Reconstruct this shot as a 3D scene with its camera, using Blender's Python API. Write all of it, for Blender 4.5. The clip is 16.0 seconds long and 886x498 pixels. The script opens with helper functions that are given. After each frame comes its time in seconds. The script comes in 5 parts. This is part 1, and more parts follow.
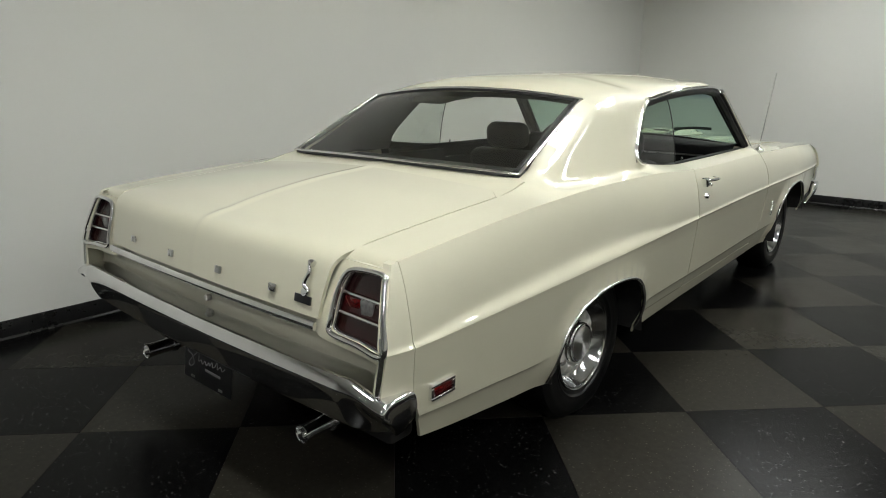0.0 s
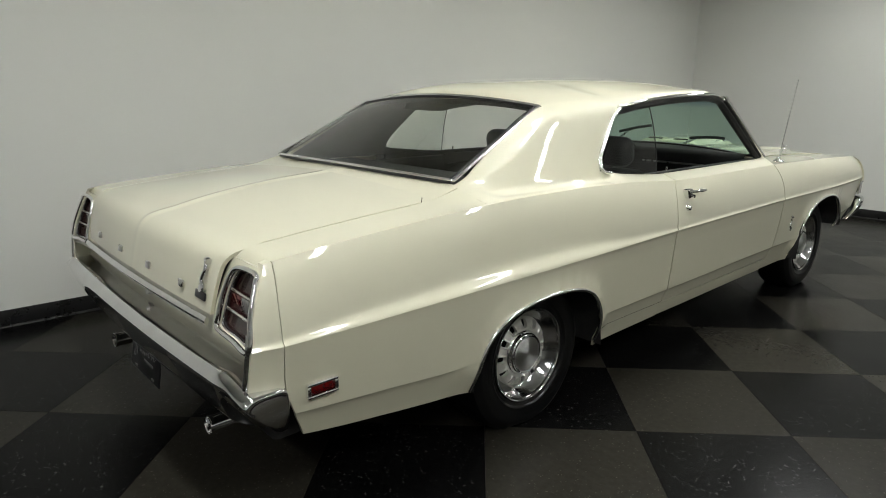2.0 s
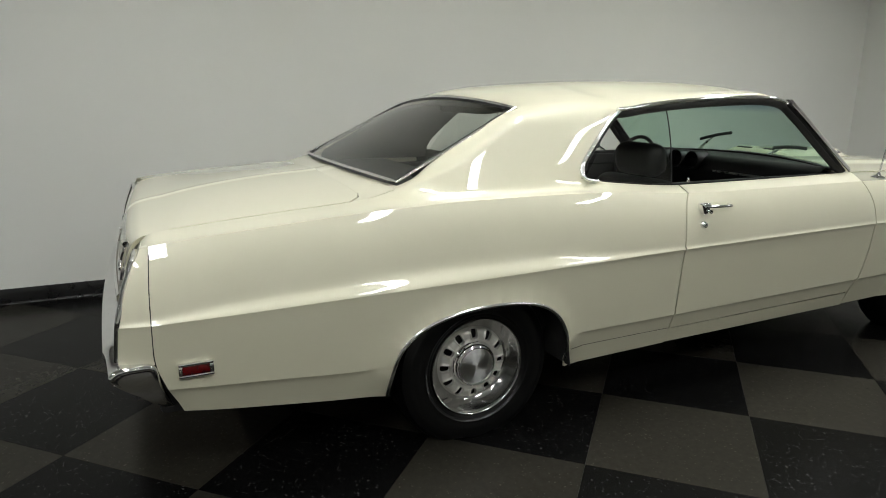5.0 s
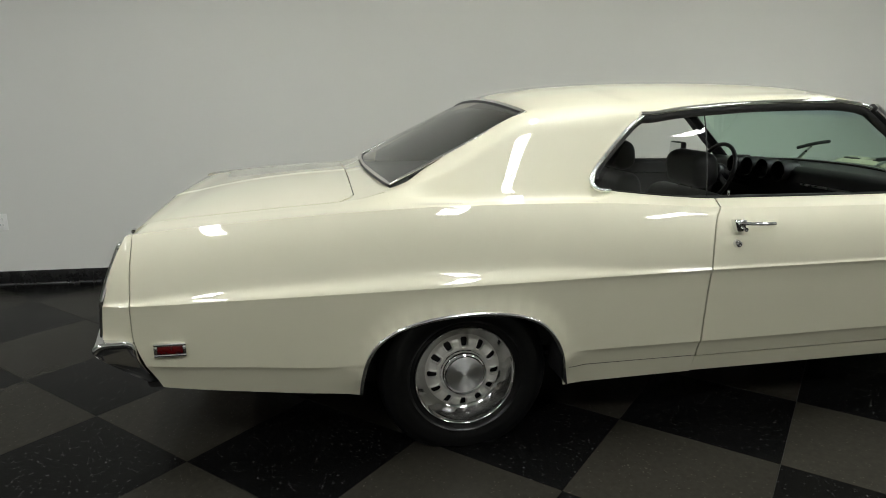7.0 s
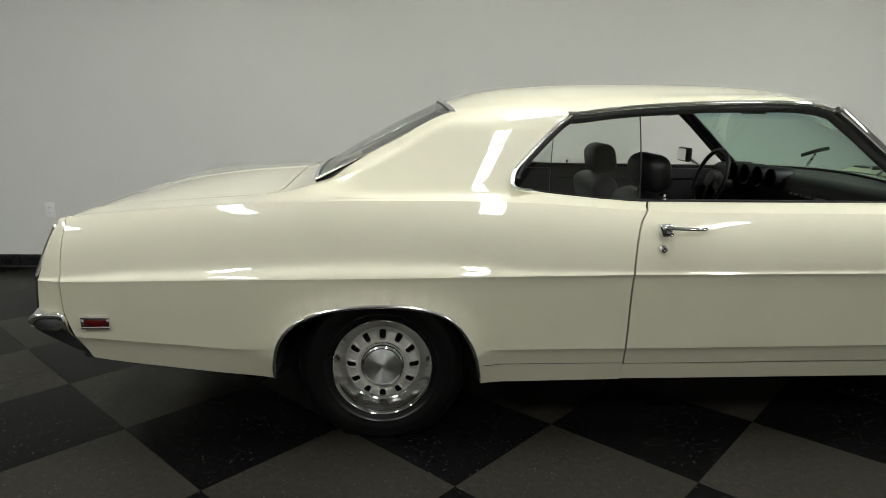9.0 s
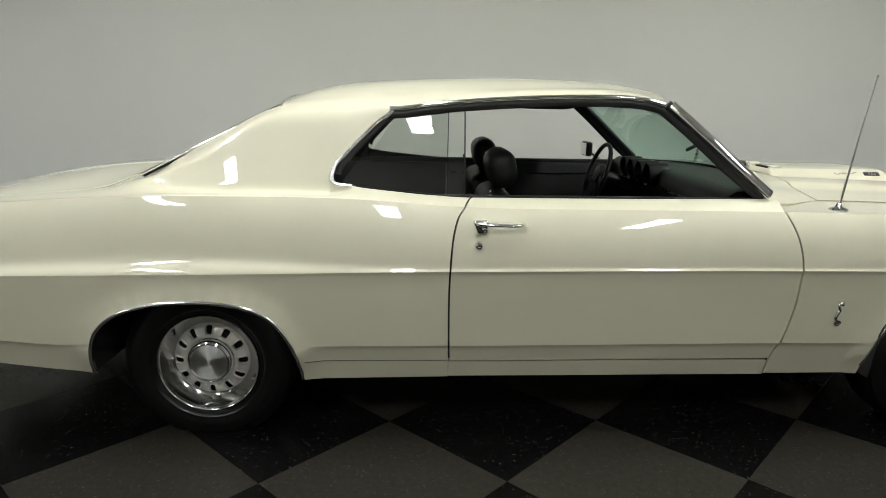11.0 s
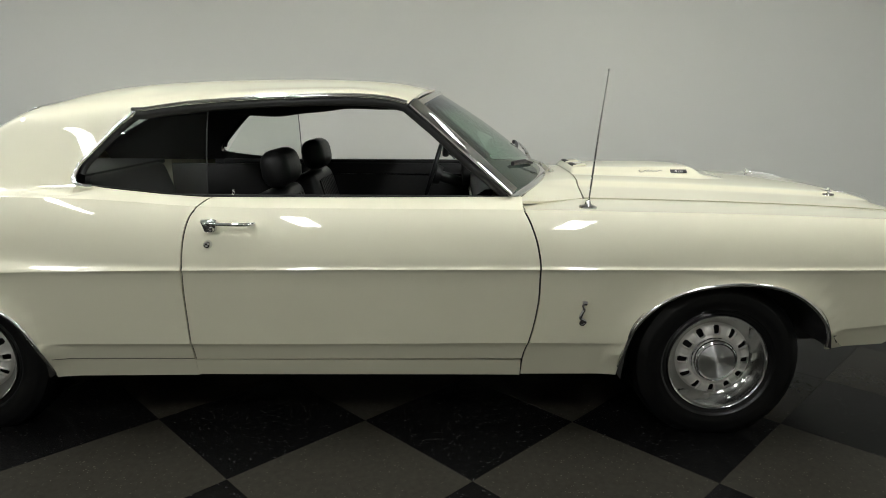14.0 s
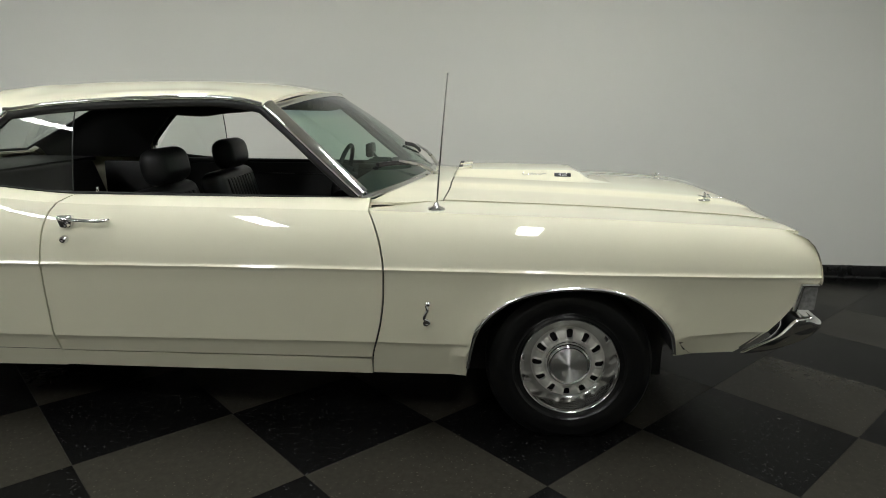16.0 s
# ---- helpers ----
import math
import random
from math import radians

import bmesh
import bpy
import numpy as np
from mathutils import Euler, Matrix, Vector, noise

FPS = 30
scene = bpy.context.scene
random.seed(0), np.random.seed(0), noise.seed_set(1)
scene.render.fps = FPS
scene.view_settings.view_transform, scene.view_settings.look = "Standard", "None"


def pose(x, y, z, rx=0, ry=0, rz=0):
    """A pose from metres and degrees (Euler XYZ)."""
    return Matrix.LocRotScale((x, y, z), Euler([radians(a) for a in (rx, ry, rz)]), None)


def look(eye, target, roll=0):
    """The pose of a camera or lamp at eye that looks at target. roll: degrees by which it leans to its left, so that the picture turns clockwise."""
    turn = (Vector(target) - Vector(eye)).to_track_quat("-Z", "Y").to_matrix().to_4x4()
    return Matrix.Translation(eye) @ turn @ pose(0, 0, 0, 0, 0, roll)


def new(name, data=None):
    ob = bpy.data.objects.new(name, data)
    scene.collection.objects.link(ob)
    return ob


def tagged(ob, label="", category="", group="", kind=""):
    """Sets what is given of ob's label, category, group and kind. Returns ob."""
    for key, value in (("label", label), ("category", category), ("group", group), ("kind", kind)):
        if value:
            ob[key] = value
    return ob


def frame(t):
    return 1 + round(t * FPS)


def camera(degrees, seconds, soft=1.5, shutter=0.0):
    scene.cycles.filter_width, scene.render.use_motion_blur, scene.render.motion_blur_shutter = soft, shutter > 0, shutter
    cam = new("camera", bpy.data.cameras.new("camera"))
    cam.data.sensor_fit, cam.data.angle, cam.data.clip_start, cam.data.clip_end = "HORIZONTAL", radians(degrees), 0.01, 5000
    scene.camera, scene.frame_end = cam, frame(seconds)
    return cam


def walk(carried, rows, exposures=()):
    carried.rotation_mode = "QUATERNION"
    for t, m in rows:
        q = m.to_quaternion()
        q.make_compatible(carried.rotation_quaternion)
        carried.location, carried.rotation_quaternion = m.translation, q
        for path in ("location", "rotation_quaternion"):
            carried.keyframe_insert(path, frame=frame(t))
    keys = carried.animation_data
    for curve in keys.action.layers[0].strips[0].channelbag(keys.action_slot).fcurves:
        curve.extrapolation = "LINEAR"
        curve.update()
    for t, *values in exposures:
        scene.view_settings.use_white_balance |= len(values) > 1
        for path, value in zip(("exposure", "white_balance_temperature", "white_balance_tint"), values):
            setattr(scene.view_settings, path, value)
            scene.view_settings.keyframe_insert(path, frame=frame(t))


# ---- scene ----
cam = camera(69.7, 16.0, soft=1.0)
PATH = [
    (0, (2.0, -3.712, 1.319), (0.74, -2.241, 0.819), 0.4),
    (0.5, (2.109, -3.621, 1.318), (0.81, -2.184, 0.819), 0.4),
    (1, (2.216, -3.526, 1.319), (0.862, -2.138, 0.828), 0.4),
    (1.5, (2.303, -3.436, 1.319), (0.898, -2.096, 0.841), 0.5),
    (2, (2.404, -3.337, 1.315), (0.957, -2.041, 0.838), 0.4),
    (2.5, (2.49, -3.242, 1.313), (1.015, -1.98, 0.833), 0.5),
    (3, (2.58, -3.135, 1.307), (1.072, -1.909, 0.833), 0.5),
    (3.5, (2.66, -3.011, 1.305), (1.087, -1.867, 0.838), 0.5),
    (4, (2.727, -2.881, 1.301), (1.086, -1.835, 0.84), 0.5),
    (4.2, (2.759, -2.822, 1.297), (1.091, -1.818, 0.838), 0.5),
    (6.5, (2.982, -2.156, 1.32), (1.106, -1.648, 0.848), 0.5),
    (7, (3.023, -2.014, 1.311), (1.117, -1.624, 0.85), 0.6),
    (7.5, (3.062, -1.864, 1.308), (1.138, -1.577, 0.844), 0.7),
    (8, (3.102, -1.716, 1.29), (1.165, -1.51, 0.839), 0.8),
    (8.5, (3.133, -1.554, 1.293), (1.189, -1.413, 0.845), 1.0),
    (9, (3.164, -1.373, 1.286), (1.216, -1.27, 0.844), 1.0),
    (11.3, (3.171, -0.554, 1.305), (1.227, -0.485, 0.841), 0.9),
    (11.5, (3.172, -0.48, 1.305), (1.226, -0.413, 0.845), 0.7),
    (12, (3.182, -0.289, 1.299), (1.234, -0.234, 0.847), 0.5),
    (12.5, (3.188, -0.105, 1.297), (1.239, -0.072, 0.851), 0.5),
    (13, (3.186, 0.07, 1.299), (1.237, 0.064, 0.853), 0.4),
    (13.5, (3.184, 0.25, 1.295), (1.234, 0.222, 0.852), 0.3),
    (14, (3.185, 0.429, 1.294), (1.236, 0.405, 0.843), 0.2),
    (14.5, (3.188, 0.602, 1.301), (1.239, 0.581, 0.851), 0.2),
    (15, (3.189, 0.78, 1.303), (1.241, 0.739, 0.852), 0.3),
    (15.5, (3.192, 0.958, 1.307), (1.247, 0.865, 0.854), 0.5),
    (16, (3.196, 1.123, 1.309), (1.251, 1.001, 0.857), 0.6),
]
walk(cam, [(t, look(eye, target, roll)) for t, eye, target, roll in PATH])

# ---- world, lamps and exposure ----
world = bpy.data.worlds.new("world")
scene.world = world
world.use_nodes = True
world.node_tree.nodes["Background"].inputs[0].default_value = (0.5, 0.5, 0.5, 1)
world.node_tree.nodes["Background"].inputs[1].default_value = 0.02
scene.view_settings.exposure = 0.0
LAMP = 49.0


# ---- materials ----
def material(name, color, rough=0.5, metal=0.0, coat=0.0, coat_rough=0.03, spec=0.5):
    m = bpy.data.materials.new(name)
    m.use_nodes = True
    b = m.node_tree.nodes["Principled BSDF"]
    b.inputs["Base Color"].default_value = (*color, 1)
    b.inputs["Roughness"].default_value = rough
    b.inputs["Metallic"].default_value = metal
    b.inputs["Coat Weight"].default_value = coat
    b.inputs["Coat Roughness"].default_value = coat_rough
    b.inputs["Specular IOR Level"].default_value = spec
    return m


def node(m, kind, **values):
    n = m.node_tree.nodes.new(kind)
    for key, value in values.items():
        n.inputs[key.replace("_", " ")].default_value = value
    return n


def link(m, a, out, b, to):
    m.node_tree.links.new(a.outputs[out], b.inputs[to])


def bsdf(m):
    return m.node_tree.nodes["Principled BSDF"]


def ramp(m, stops):
    n = m.node_tree.nodes.new("ShaderNodeValToRGB")
    while len(n.color_ramp.elements) < len(stops):
        n.color_ramp.elements.new(0.5)
    for e, (p, c) in zip(n.color_ramp.elements, stops):
        e.position, e.color = p, (*c, 1) if len(c) == 3 else c
    return n


def bump(m, height, out, strength, distance):
    n = node(m, "ShaderNodeBump", Strength=strength, Distance=distance)
    link(m, height, out, n, "Height")
    link(m, n, "Normal", bsdf(m), "Normal")
    return n


def noisy(m, scale, low, high, detail=6.0, rough=None, relief=0.0, space="Object"):
    """Colour between low and high by a noise, with roughness and relief from it."""
    c = m.node_tree.nodes.new("ShaderNodeTexCoord")
    n = node(m, "ShaderNodeTexNoise", Scale=scale, Detail=detail, Roughness=0.6)
    link(m, c, space, n, "Vector")
    r = ramp(m, [(0.3, low), (0.7, high)])
    link(m, n, "Fac", r, "Fac")
    link(m, r, "Color", bsdf(m), "Base Color")
    if rough:
        k = ramp(m, [(0.3, (rough[0],) * 3), (0.7, (rough[1],) * 3)])
        link(m, n, "Fac", k, "Fac")
        link(m, k, "Color", bsdf(m), "Roughness")
    if relief:
        bump(m, n, "Fac", 1.0, relief)
    return m


PAINT = noisy(material("cream_paint", (0.70, 0.66, 0.47), 0.42, coat=1.0, coat_rough=0.02, spec=0.6), 2.5, (0.672, 0.648, 0.492), (0.696, 0.672, 0.512), rough=(0.44, 0.50))
PAINT.node_tree.nodes["Principled BSDF"].inputs["Coat IOR"].default_value = 1.65
CHROME = noisy(material("chrome", (0.8, 0.8, 0.8), 0.06, 1.0), 9.0, (0.74, 0.74, 0.74), (0.83, 0.83, 0.83), rough=(0.04, 0.09))
BRIGHT = noisy(material("bright_trim", (0.86, 0.86, 0.85), 0.16, 1.0), 12.0, (0.80, 0.80, 0.79), (0.88, 0.88, 0.87), rough=(0.12, 0.2))
STEEL = noisy(material("satin_steel", (0.55, 0.55, 0.54), 0.3, 1.0), 30.0, (0.5, 0.5, 0.49), (0.6, 0.6, 0.58), rough=(0.24, 0.34))
ARGENT = noisy(material("argent_paint", (0.52, 0.51, 0.47), 0.35, 0.4, coat=0.3), 25.0, (0.60, 0.585, 0.53), (0.66, 0.645, 0.59))
RING = noisy(material("polished_trim_ring", (0.72, 0.72, 0.71), 0.08, 1.0), 14.0, (0.52, 0.52, 0.515), (0.60, 0.60, 0.59), rough=(0.11, 0.17))
RUBBER = noisy(material("tyre_rubber", (0.008, 0.008, 0.008), 0.32, spec=0.38), 40.0, (0.003, 0.003, 0.003), (0.006, 0.006, 0.006), rough=(0.29, 0.35), relief=0.0001)
VINYL = noisy(material("black_vinyl", (0.012, 0.012, 0.012), 0.45, spec=0.35), 120.0, (0.008, 0.008, 0.008), (0.015, 0.015, 0.015), rough=(0.36, 0.5), relief=0.0004)
TRIM = noisy(material("black_trim", (0.015, 0.015, 0.015), 0.4), 60.0, (0.012, 0.012, 0.012), (0.02, 0.02, 0.02), rough=(0.3, 0.5))
UNDER = noisy(material("underbody_black", (0.012, 0.012, 0.012), 0.8), 20.0, (0.008, 0.008, 0.008), (0.02, 0.019, 0.018))
# near-black that stands in for the shade in gaps, slots and seams
SEAM = material("gap_shade_black", (0.01, 0.01, 0.009), 0.8)
RED = noisy(material("red_lens", (0.2, 0.006, 0.008), 0.12, coat=1.0), 60.0, (0.065, 0.002, 0.003), (0.13, 0.004, 0.005))
CLEAR = noisy(material("frosted_lens", (0.5, 0.5, 0.48), 0.15, coat=1.0), 70.0, (0.12, 0.12, 0.115), (0.22, 0.22, 0.21))
# cream paint in a darker tone, for the shade under the trunk lid
PANEL = noisy(material("shaded_panel_paint", (0.46, 0.445, 0.36), 0.30, 0.25), 3.0, (0.45, 0.435, 0.35), (0.48, 0.465, 0.38), detail=2.0)
DARK_RED = noisy(material("dark_red_lens", (0.06, 0.003, 0.004), 0.25, coat=0.15), 45.0, (0.006, 0.0006, 0.0007), (0.026, 0.0010, 0.0013))
PLATE = material("plate_black", (0.012, 0.012, 0.013), 0.3)
MARK = material("plate_grey_print", (0.22, 0.22, 0.22), 0.5)
WALL = noisy(material("wall_paint", (0.70, 0.70, 0.68), 0.55), 0.7, (0.685, 0.688, 0.642), (0.715, 0.718, 0.672), relief=0.0)
CEIL = noisy(material("ceiling_paint", (0.7, 0.7, 0.68), 0.8), 3.0, (0.68, 0.68, 0.67), (0.74, 0.74, 0.73))
BASE = noisy(material("baseboard_vinyl", (0.012, 0.012, 0.012), 0.3), 12.0, (0.009, 0.009, 0.009), (0.016, 0.016, 0.016), rough=(0.22, 0.36))
PLASTIC = material("outlet_plastic", (0.82, 0.82, 0.79), 0.3)
GROUT = material("tile_joint", (0.03, 0.03, 0.028), 0.7)


def brushed():
    m = material("brushed_cap", (0.92, 0.92, 0.91), 0.40, 1.0)
    bsdf(m).inputs["Anisotropic"].default_value = 0.92
    bsdf(m).inputs["Anisotropic Rotation"].default_value = 0.25
    t = m.node_tree.nodes.new("ShaderNodeTangent")
    t.direction_type, t.axis = "RADIAL", "X"
    link(m, t, "Tangent", bsdf(m), "Tangent")
    return m


BRUSHED = brushed()


def glass(name, tint, band=None):
    """Thin glass: it lets light through with a tint, and mirrors by Fresnel."""
    m = bpy.data.materials.new(name)
    m.use_nodes = True
    t = m.node_tree
    t.nodes.remove(t.nodes["Principled BSDF"])
    clear, gloss = (t.nodes.new("ShaderNodeBsdf" + k) for k in ("Transparent", "Glossy"))
    mix = t.nodes.new("ShaderNodeMixShader")
    lw = t.nodes.new("ShaderNodeLayerWeight")
    lw.inputs["Blend"].default_value = 0.5
    p5, f = t.nodes.new("ShaderNodeMath"), t.nodes.new("ShaderNodeMath")
    p5.operation, f.operation = "POWER", "MULTIPLY_ADD"
    p5.inputs[1].default_value = 4.0
    f.inputs[1].default_value, f.inputs[2].default_value = 0.9, 0.075
    t.links.new(lw.outputs["Facing"], p5.inputs[0])
    t.links.new(p5.outputs[0], f.inputs[0])
    clear.inputs["Color"].default_value = (*tint, 1)
    gloss.inputs["Roughness"].default_value = 0.01
    if band:
        c = t.nodes.new("ShaderNodeTexCoord")
        sep = t.nodes.new("ShaderNodeSeparateXYZ")
        r = ramp(m, [(0.0, tint), (1.0, band)])
        mr = t.nodes.new("ShaderNodeMapRange")
        mr.inputs["From Min"].default_value, mr.inputs["From Max"].default_value = 1.235, 1.31
        t.links.new(c.outputs["Object"], sep.inputs[0])
        t.links.new(sep.outputs["Z"], mr.inputs["Value"])
        t.links.new(mr.outputs["Result"], r.inputs["Fac"])
        t.links.new(r.outputs["Color"], clear.inputs["Color"])
    t.links.new(f.outputs[0], mix.inputs[0])
    t.links.new(clear.outputs[0], mix.inputs[1])
    t.links.new(gloss.outputs[0], mix.inputs[2])
    t.links.new(mix.outputs[0], t.nodes["Material Output"].inputs["Surface"])
    return m


GLASS = glass("clear_glass", (0.88, 0.92, 0.89))
TINTED = glass("green_windshield_glass", (0.58, 0.78, 0.68), (0.13, 0.22, 0.44))


def glow(name, color, strength):
    m = bpy.data.materials.new(name)
    m.use_nodes = True
    t = m.node_tree
    t.nodes.remove(t.nodes["Principled BSDF"])
    e = t.nodes.new("ShaderNodeEmission")
    e.inputs["Color"].default_value, e.inputs["Strength"].default_value = (*color, 1), strength
    t.links.new(e.outputs[0], t.nodes["Material Output"].inputs["Surface"])
    return m


DIFFUSER = glow("lamp_diffuser", (0.985, 1.0, 0.985), LAMP)


def tile_material(name, low, high, chip, chips, gloss):
    """Vinyl composition tile: mottled ground with small pale chips, each tile a little different."""
    m = material(name, low, 0.2, spec=0.055)
    c = m.node_tree.nodes.new("ShaderNodeTexCoord")
    g = m.node_tree.nodes.new("ShaderNodeNewGeometry")
    o = m.node_tree.nodes.new("ShaderNodeObjectInfo")
    n = node(m, "ShaderNodeTexNoise", Scale=38.0, Detail=8.0, Roughness=0.7)
    link(m, g, "Position", n, "Vector")
    r = ramp(m, [(0.35, low), (0.68, high)])
    link(m, n, "Fac", r, "Fac")
    warp = node(m, "ShaderNodeTexNoise", Scale=30.0, Detail=2.0)
    link(m, g, "Position", warp, "Vector")
    add = node(m, "ShaderNodeMix", Factor=0.03)
    add.data_type = "VECTOR"
    link(m, g, "Position", add, 4)
    link(m, warp, "Color", add, 5)
    v = node(m, "ShaderNodeTexVoronoi", Scale=95.0)
    link(m, add, 1, v, "Vector")
    big = node(m, "ShaderNodeTexNoise", Scale=6.0, Detail=3.0)
    link(m, g, "Position", big, "Vector")
    k = ramp(m, [(chips * 0.5, (1, 1, 1)), (chips, (0, 0, 0))])
    sep = m.node_tree.nodes.new("ShaderNodeSeparateColor")
    link(m, v, "Color", sep, "Color")
    pick = ramp(m, [(0.80, (0, 0, 0)), (0.84, (1, 1, 1))])
    link(m, sep, "Red", pick, "Fac")
    link(m, v, "Distance", k, "Fac")
    both = m.node_tree.nodes.new("ShaderNodeMath")
    both.operation = "MULTIPLY"
    link(m, k, "Color", both, 0)
    link(m, pick, "Color", both, 1)
    vary = m.node_tree.nodes.new("ShaderNodeMapRange")
    vary.inputs["To Min"].default_value, vary.inputs["To Max"].default_value = 0.86, 1.12
    link(m, o, "Random", vary, "Value")
    tone = m.node_tree.nodes.new("ShaderNodeVectorMath")
    tone.operation = "SCALE"
    link(m, r, "Color", tone, 0)
    link(m, vary, "Result", tone, "Scale")
    mix = m.node_tree.nodes.new("ShaderNodeMix")
    mix.data_type = "RGBA"
    link(m, both, 0, mix, 0)
    link(m, tone, 0, mix, 6)
    mix.inputs[7].default_value = (*chip, 1)
    link(m, mix, 2, bsdf(m), "Base Color")
    rr = ramp(m, [(0.3, (gloss[0],) * 3), (0.7, (gloss[1],) * 3)])
    link(m, big, "Fac", rr, "Fac")
    link(m, rr, "Color", bsdf(m), "Roughness")
    wave = node(m, "ShaderNodeTexNoise", Scale=14.0, Detail=2.0)
    link(m, g, "Position", wave, "Vector")
    bump(m, wave, "Fac", 0.05, 0.0010)
    return m


TILE_DARK = tile_material("charcoal_vinyl_tile", (0.0026, 0.0026, 0.0026), (0.0054, 0.0054, 0.0052), (0.046, 0.046, 0.044), 0.30, (0.22, 0.27))
TILE_LIGHT = tile_material("taupe_vinyl_tile", (0.0205, 0.0190, 0.0152), (0.0275, 0.0256, 0.0204), (0.062, 0.058, 0.048), 0.30, (0.22, 0.27))


# ---- mesh helpers ----
def smooth_curve(xs, ys):
    """A monotone cubic through the given knots, as a function."""
    xs, ys = np.array(xs, float), np.array(ys, float)
    h, d = np.diff(xs), np.diff(ys) / np.diff(xs)
    m = np.zeros(len(xs))
    m[0], m[-1] = d[0], d[-1]
    for i in range(1, len(xs) - 1):
        if d[i - 1] * d[i] > 0:
            w1, w2 = 2 * h[i] + h[i - 1], h[i] + 2 * h[i - 1]
            m[i] = (w1 + w2) / (w1 / d[i - 1] + w2 / d[i])

    def f(x):
        x = min(max(x, xs[0]), xs[-1])
        i = int(min(max(np.searchsorted(xs, x) - 1, 0), len(h) - 1))
        t = (x - xs[i]) / h[i]
        return float((1 + 2 * t) * (1 - t) ** 2 * ys[i] + t * (1 - t) ** 2 * h[i] * m[i] + t * t * (3 - 2 * t) * ys[i + 1] + t * t * (t - 1) * h[i] * m[i + 1])

    return f


def spline(points, n, closed=False):
    """n + 1 points along a Catmull-Rom curve through the given ones."""
    P = [Vector(p) for p in points]
    P = [P[-1], *P, P[0], P[1]] if closed else [2 * P[0] - P[1], *P, 2 * P[-1] - P[-2]]
    k = len(P) - 3
    out = []
    for j in range(n + (0 if closed else 1)):
        s = j * k / n
        i = min(int(s), k - 1)
        t = s - i
        a, b, c, d = P[i : i + 4]
        out.append(0.5 * (2 * b + (c - a) * t + (2 * a - 5 * b + 4 * c - d) * t * t + (3 * b - a - 3 * c + d) * t**3))
    return out


def finish(name, bm, mat, parent=None, label="", angle=32, merge=1e-5, flip_to=None):
    if merge:
        bmesh.ops.remove_doubles(bm, verts=bm.verts, dist=merge)
        bmesh.ops.dissolve_degenerate(bm, edges=bm.edges, dist=1e-6)
    if flip_to is not None:
        bm.normal_update()
        if sum((f.normal.dot(flip_to(f.calc_center_median())) * f.calc_area() for f in bm.faces)) < 0:
            bmesh.ops.reverse_faces(bm, faces=bm.faces)
    me = bpy.data.meshes.new(name)
    bm.to_mesh(me)
    bm.free()
    me.polygons.foreach_set("use_smooth", [True] * len(me.polygons))
    me.set_sharp_from_angle(angle=radians(angle))
    me.materials.append(mat)
    ob = new(name, me)
    if parent is not None:
        ob.parent = parent
    if label:
        ob["label"] = label
    return ob


def part(name, bm, mat, parent, label="", **more):
    return finish(name, bm, mat, parent, label, **more)


def sheet(rows, bm=None):
    """Quads over rows of points."""
    bm = bm or bmesh.new()
    V = [[bm.verts.new(p) for p in row] for row in rows]
    for a, b in zip(V, V[1:]):
        for i in range(len(a) - 1):
            bm.faces.new((a[i], a[i + 1], b[i + 1], b[i]))
    return bm


def rim(bm, depth, out, way=None):
    """Turns the open edges of a panel inwards, so that it has a thickness at its gaps."""
    bmesh.ops.remove_doubles(bm, verts=bm.verts, dist=1e-5)
    bmesh.ops.dissolve_degenerate(bm, edges=bm.edges, dist=1e-6)
    bm.normal_update()
    if sum((f.normal.dot(out(f.calc_center_median())) * f.calc_area() for f in bm.faces)) < 0:
        bmesh.ops.reverse_faces(bm, faces=bm.faces)
        bm.normal_update()
    edges = [e for e in bm.edges if e.is_boundary]
    inner = {}
    for e in edges:
        for v in e.verts:
            if v not in inner:
                inner[v] = v.co + way * depth if way else v.co - v.normal * depth
    made = {v: bm.verts.new(co) for v, co in inner.items()}
    for e in edges:
        loop = e.link_loops[0]
        a, b = loop.vert, loop.link_loop_next.vert
        bm.faces.new((b, a, made[a], made[b]))
    return bm


def tube(points, r, sides=8, flat=1.0, up=(0, 0, 1), closed=False, caps=True, bm=None, taper=None):
    """A round or flattened bar along points; flat: its height across up against its width."""
    bm = bm or bmesh.new()
    P = [Vector(p) for p in points]
    sides = 16 if sides >= 8 else sides
    rings = []
    n = len(P)
    for i, p in enumerate(P):
        a = P[(i - 1) % n] if closed or i else p
        b = P[(i + 1) % n] if closed or i < n - 1 else p
        d = (b - a).normalized()
        u = Vector(up)
        side = d.cross(u)
        if side.length < 1e-4:
            side = d.cross(Vector((1, 0, 0)))
        side.normalize()
        u = side.cross(d).normalized()
        rr = r * (taper[i] if taper else 1)
        rings.append([bm.verts.new(p + side * math.cos(2 * math.pi * k / sides) * rr + u * math.sin(2 * math.pi * k / sides) * rr * flat) for k in range(sides)])
    m = n if closed else n - 1
    for i in range(m):
        A, B = rings[i], rings[(i + 1) % n]
        for k in range(sides):
            bm.faces.new((A[k], A[(k + 1) % sides], B[(k + 1) % sides], B[k]))
    if caps and not closed:
        bm.faces.new(rings[0][::-1])
        bm.faces.new(rings[-1])
    bmesh.ops.recalc_face_normals(bm, faces=bm.faces)
    return bm


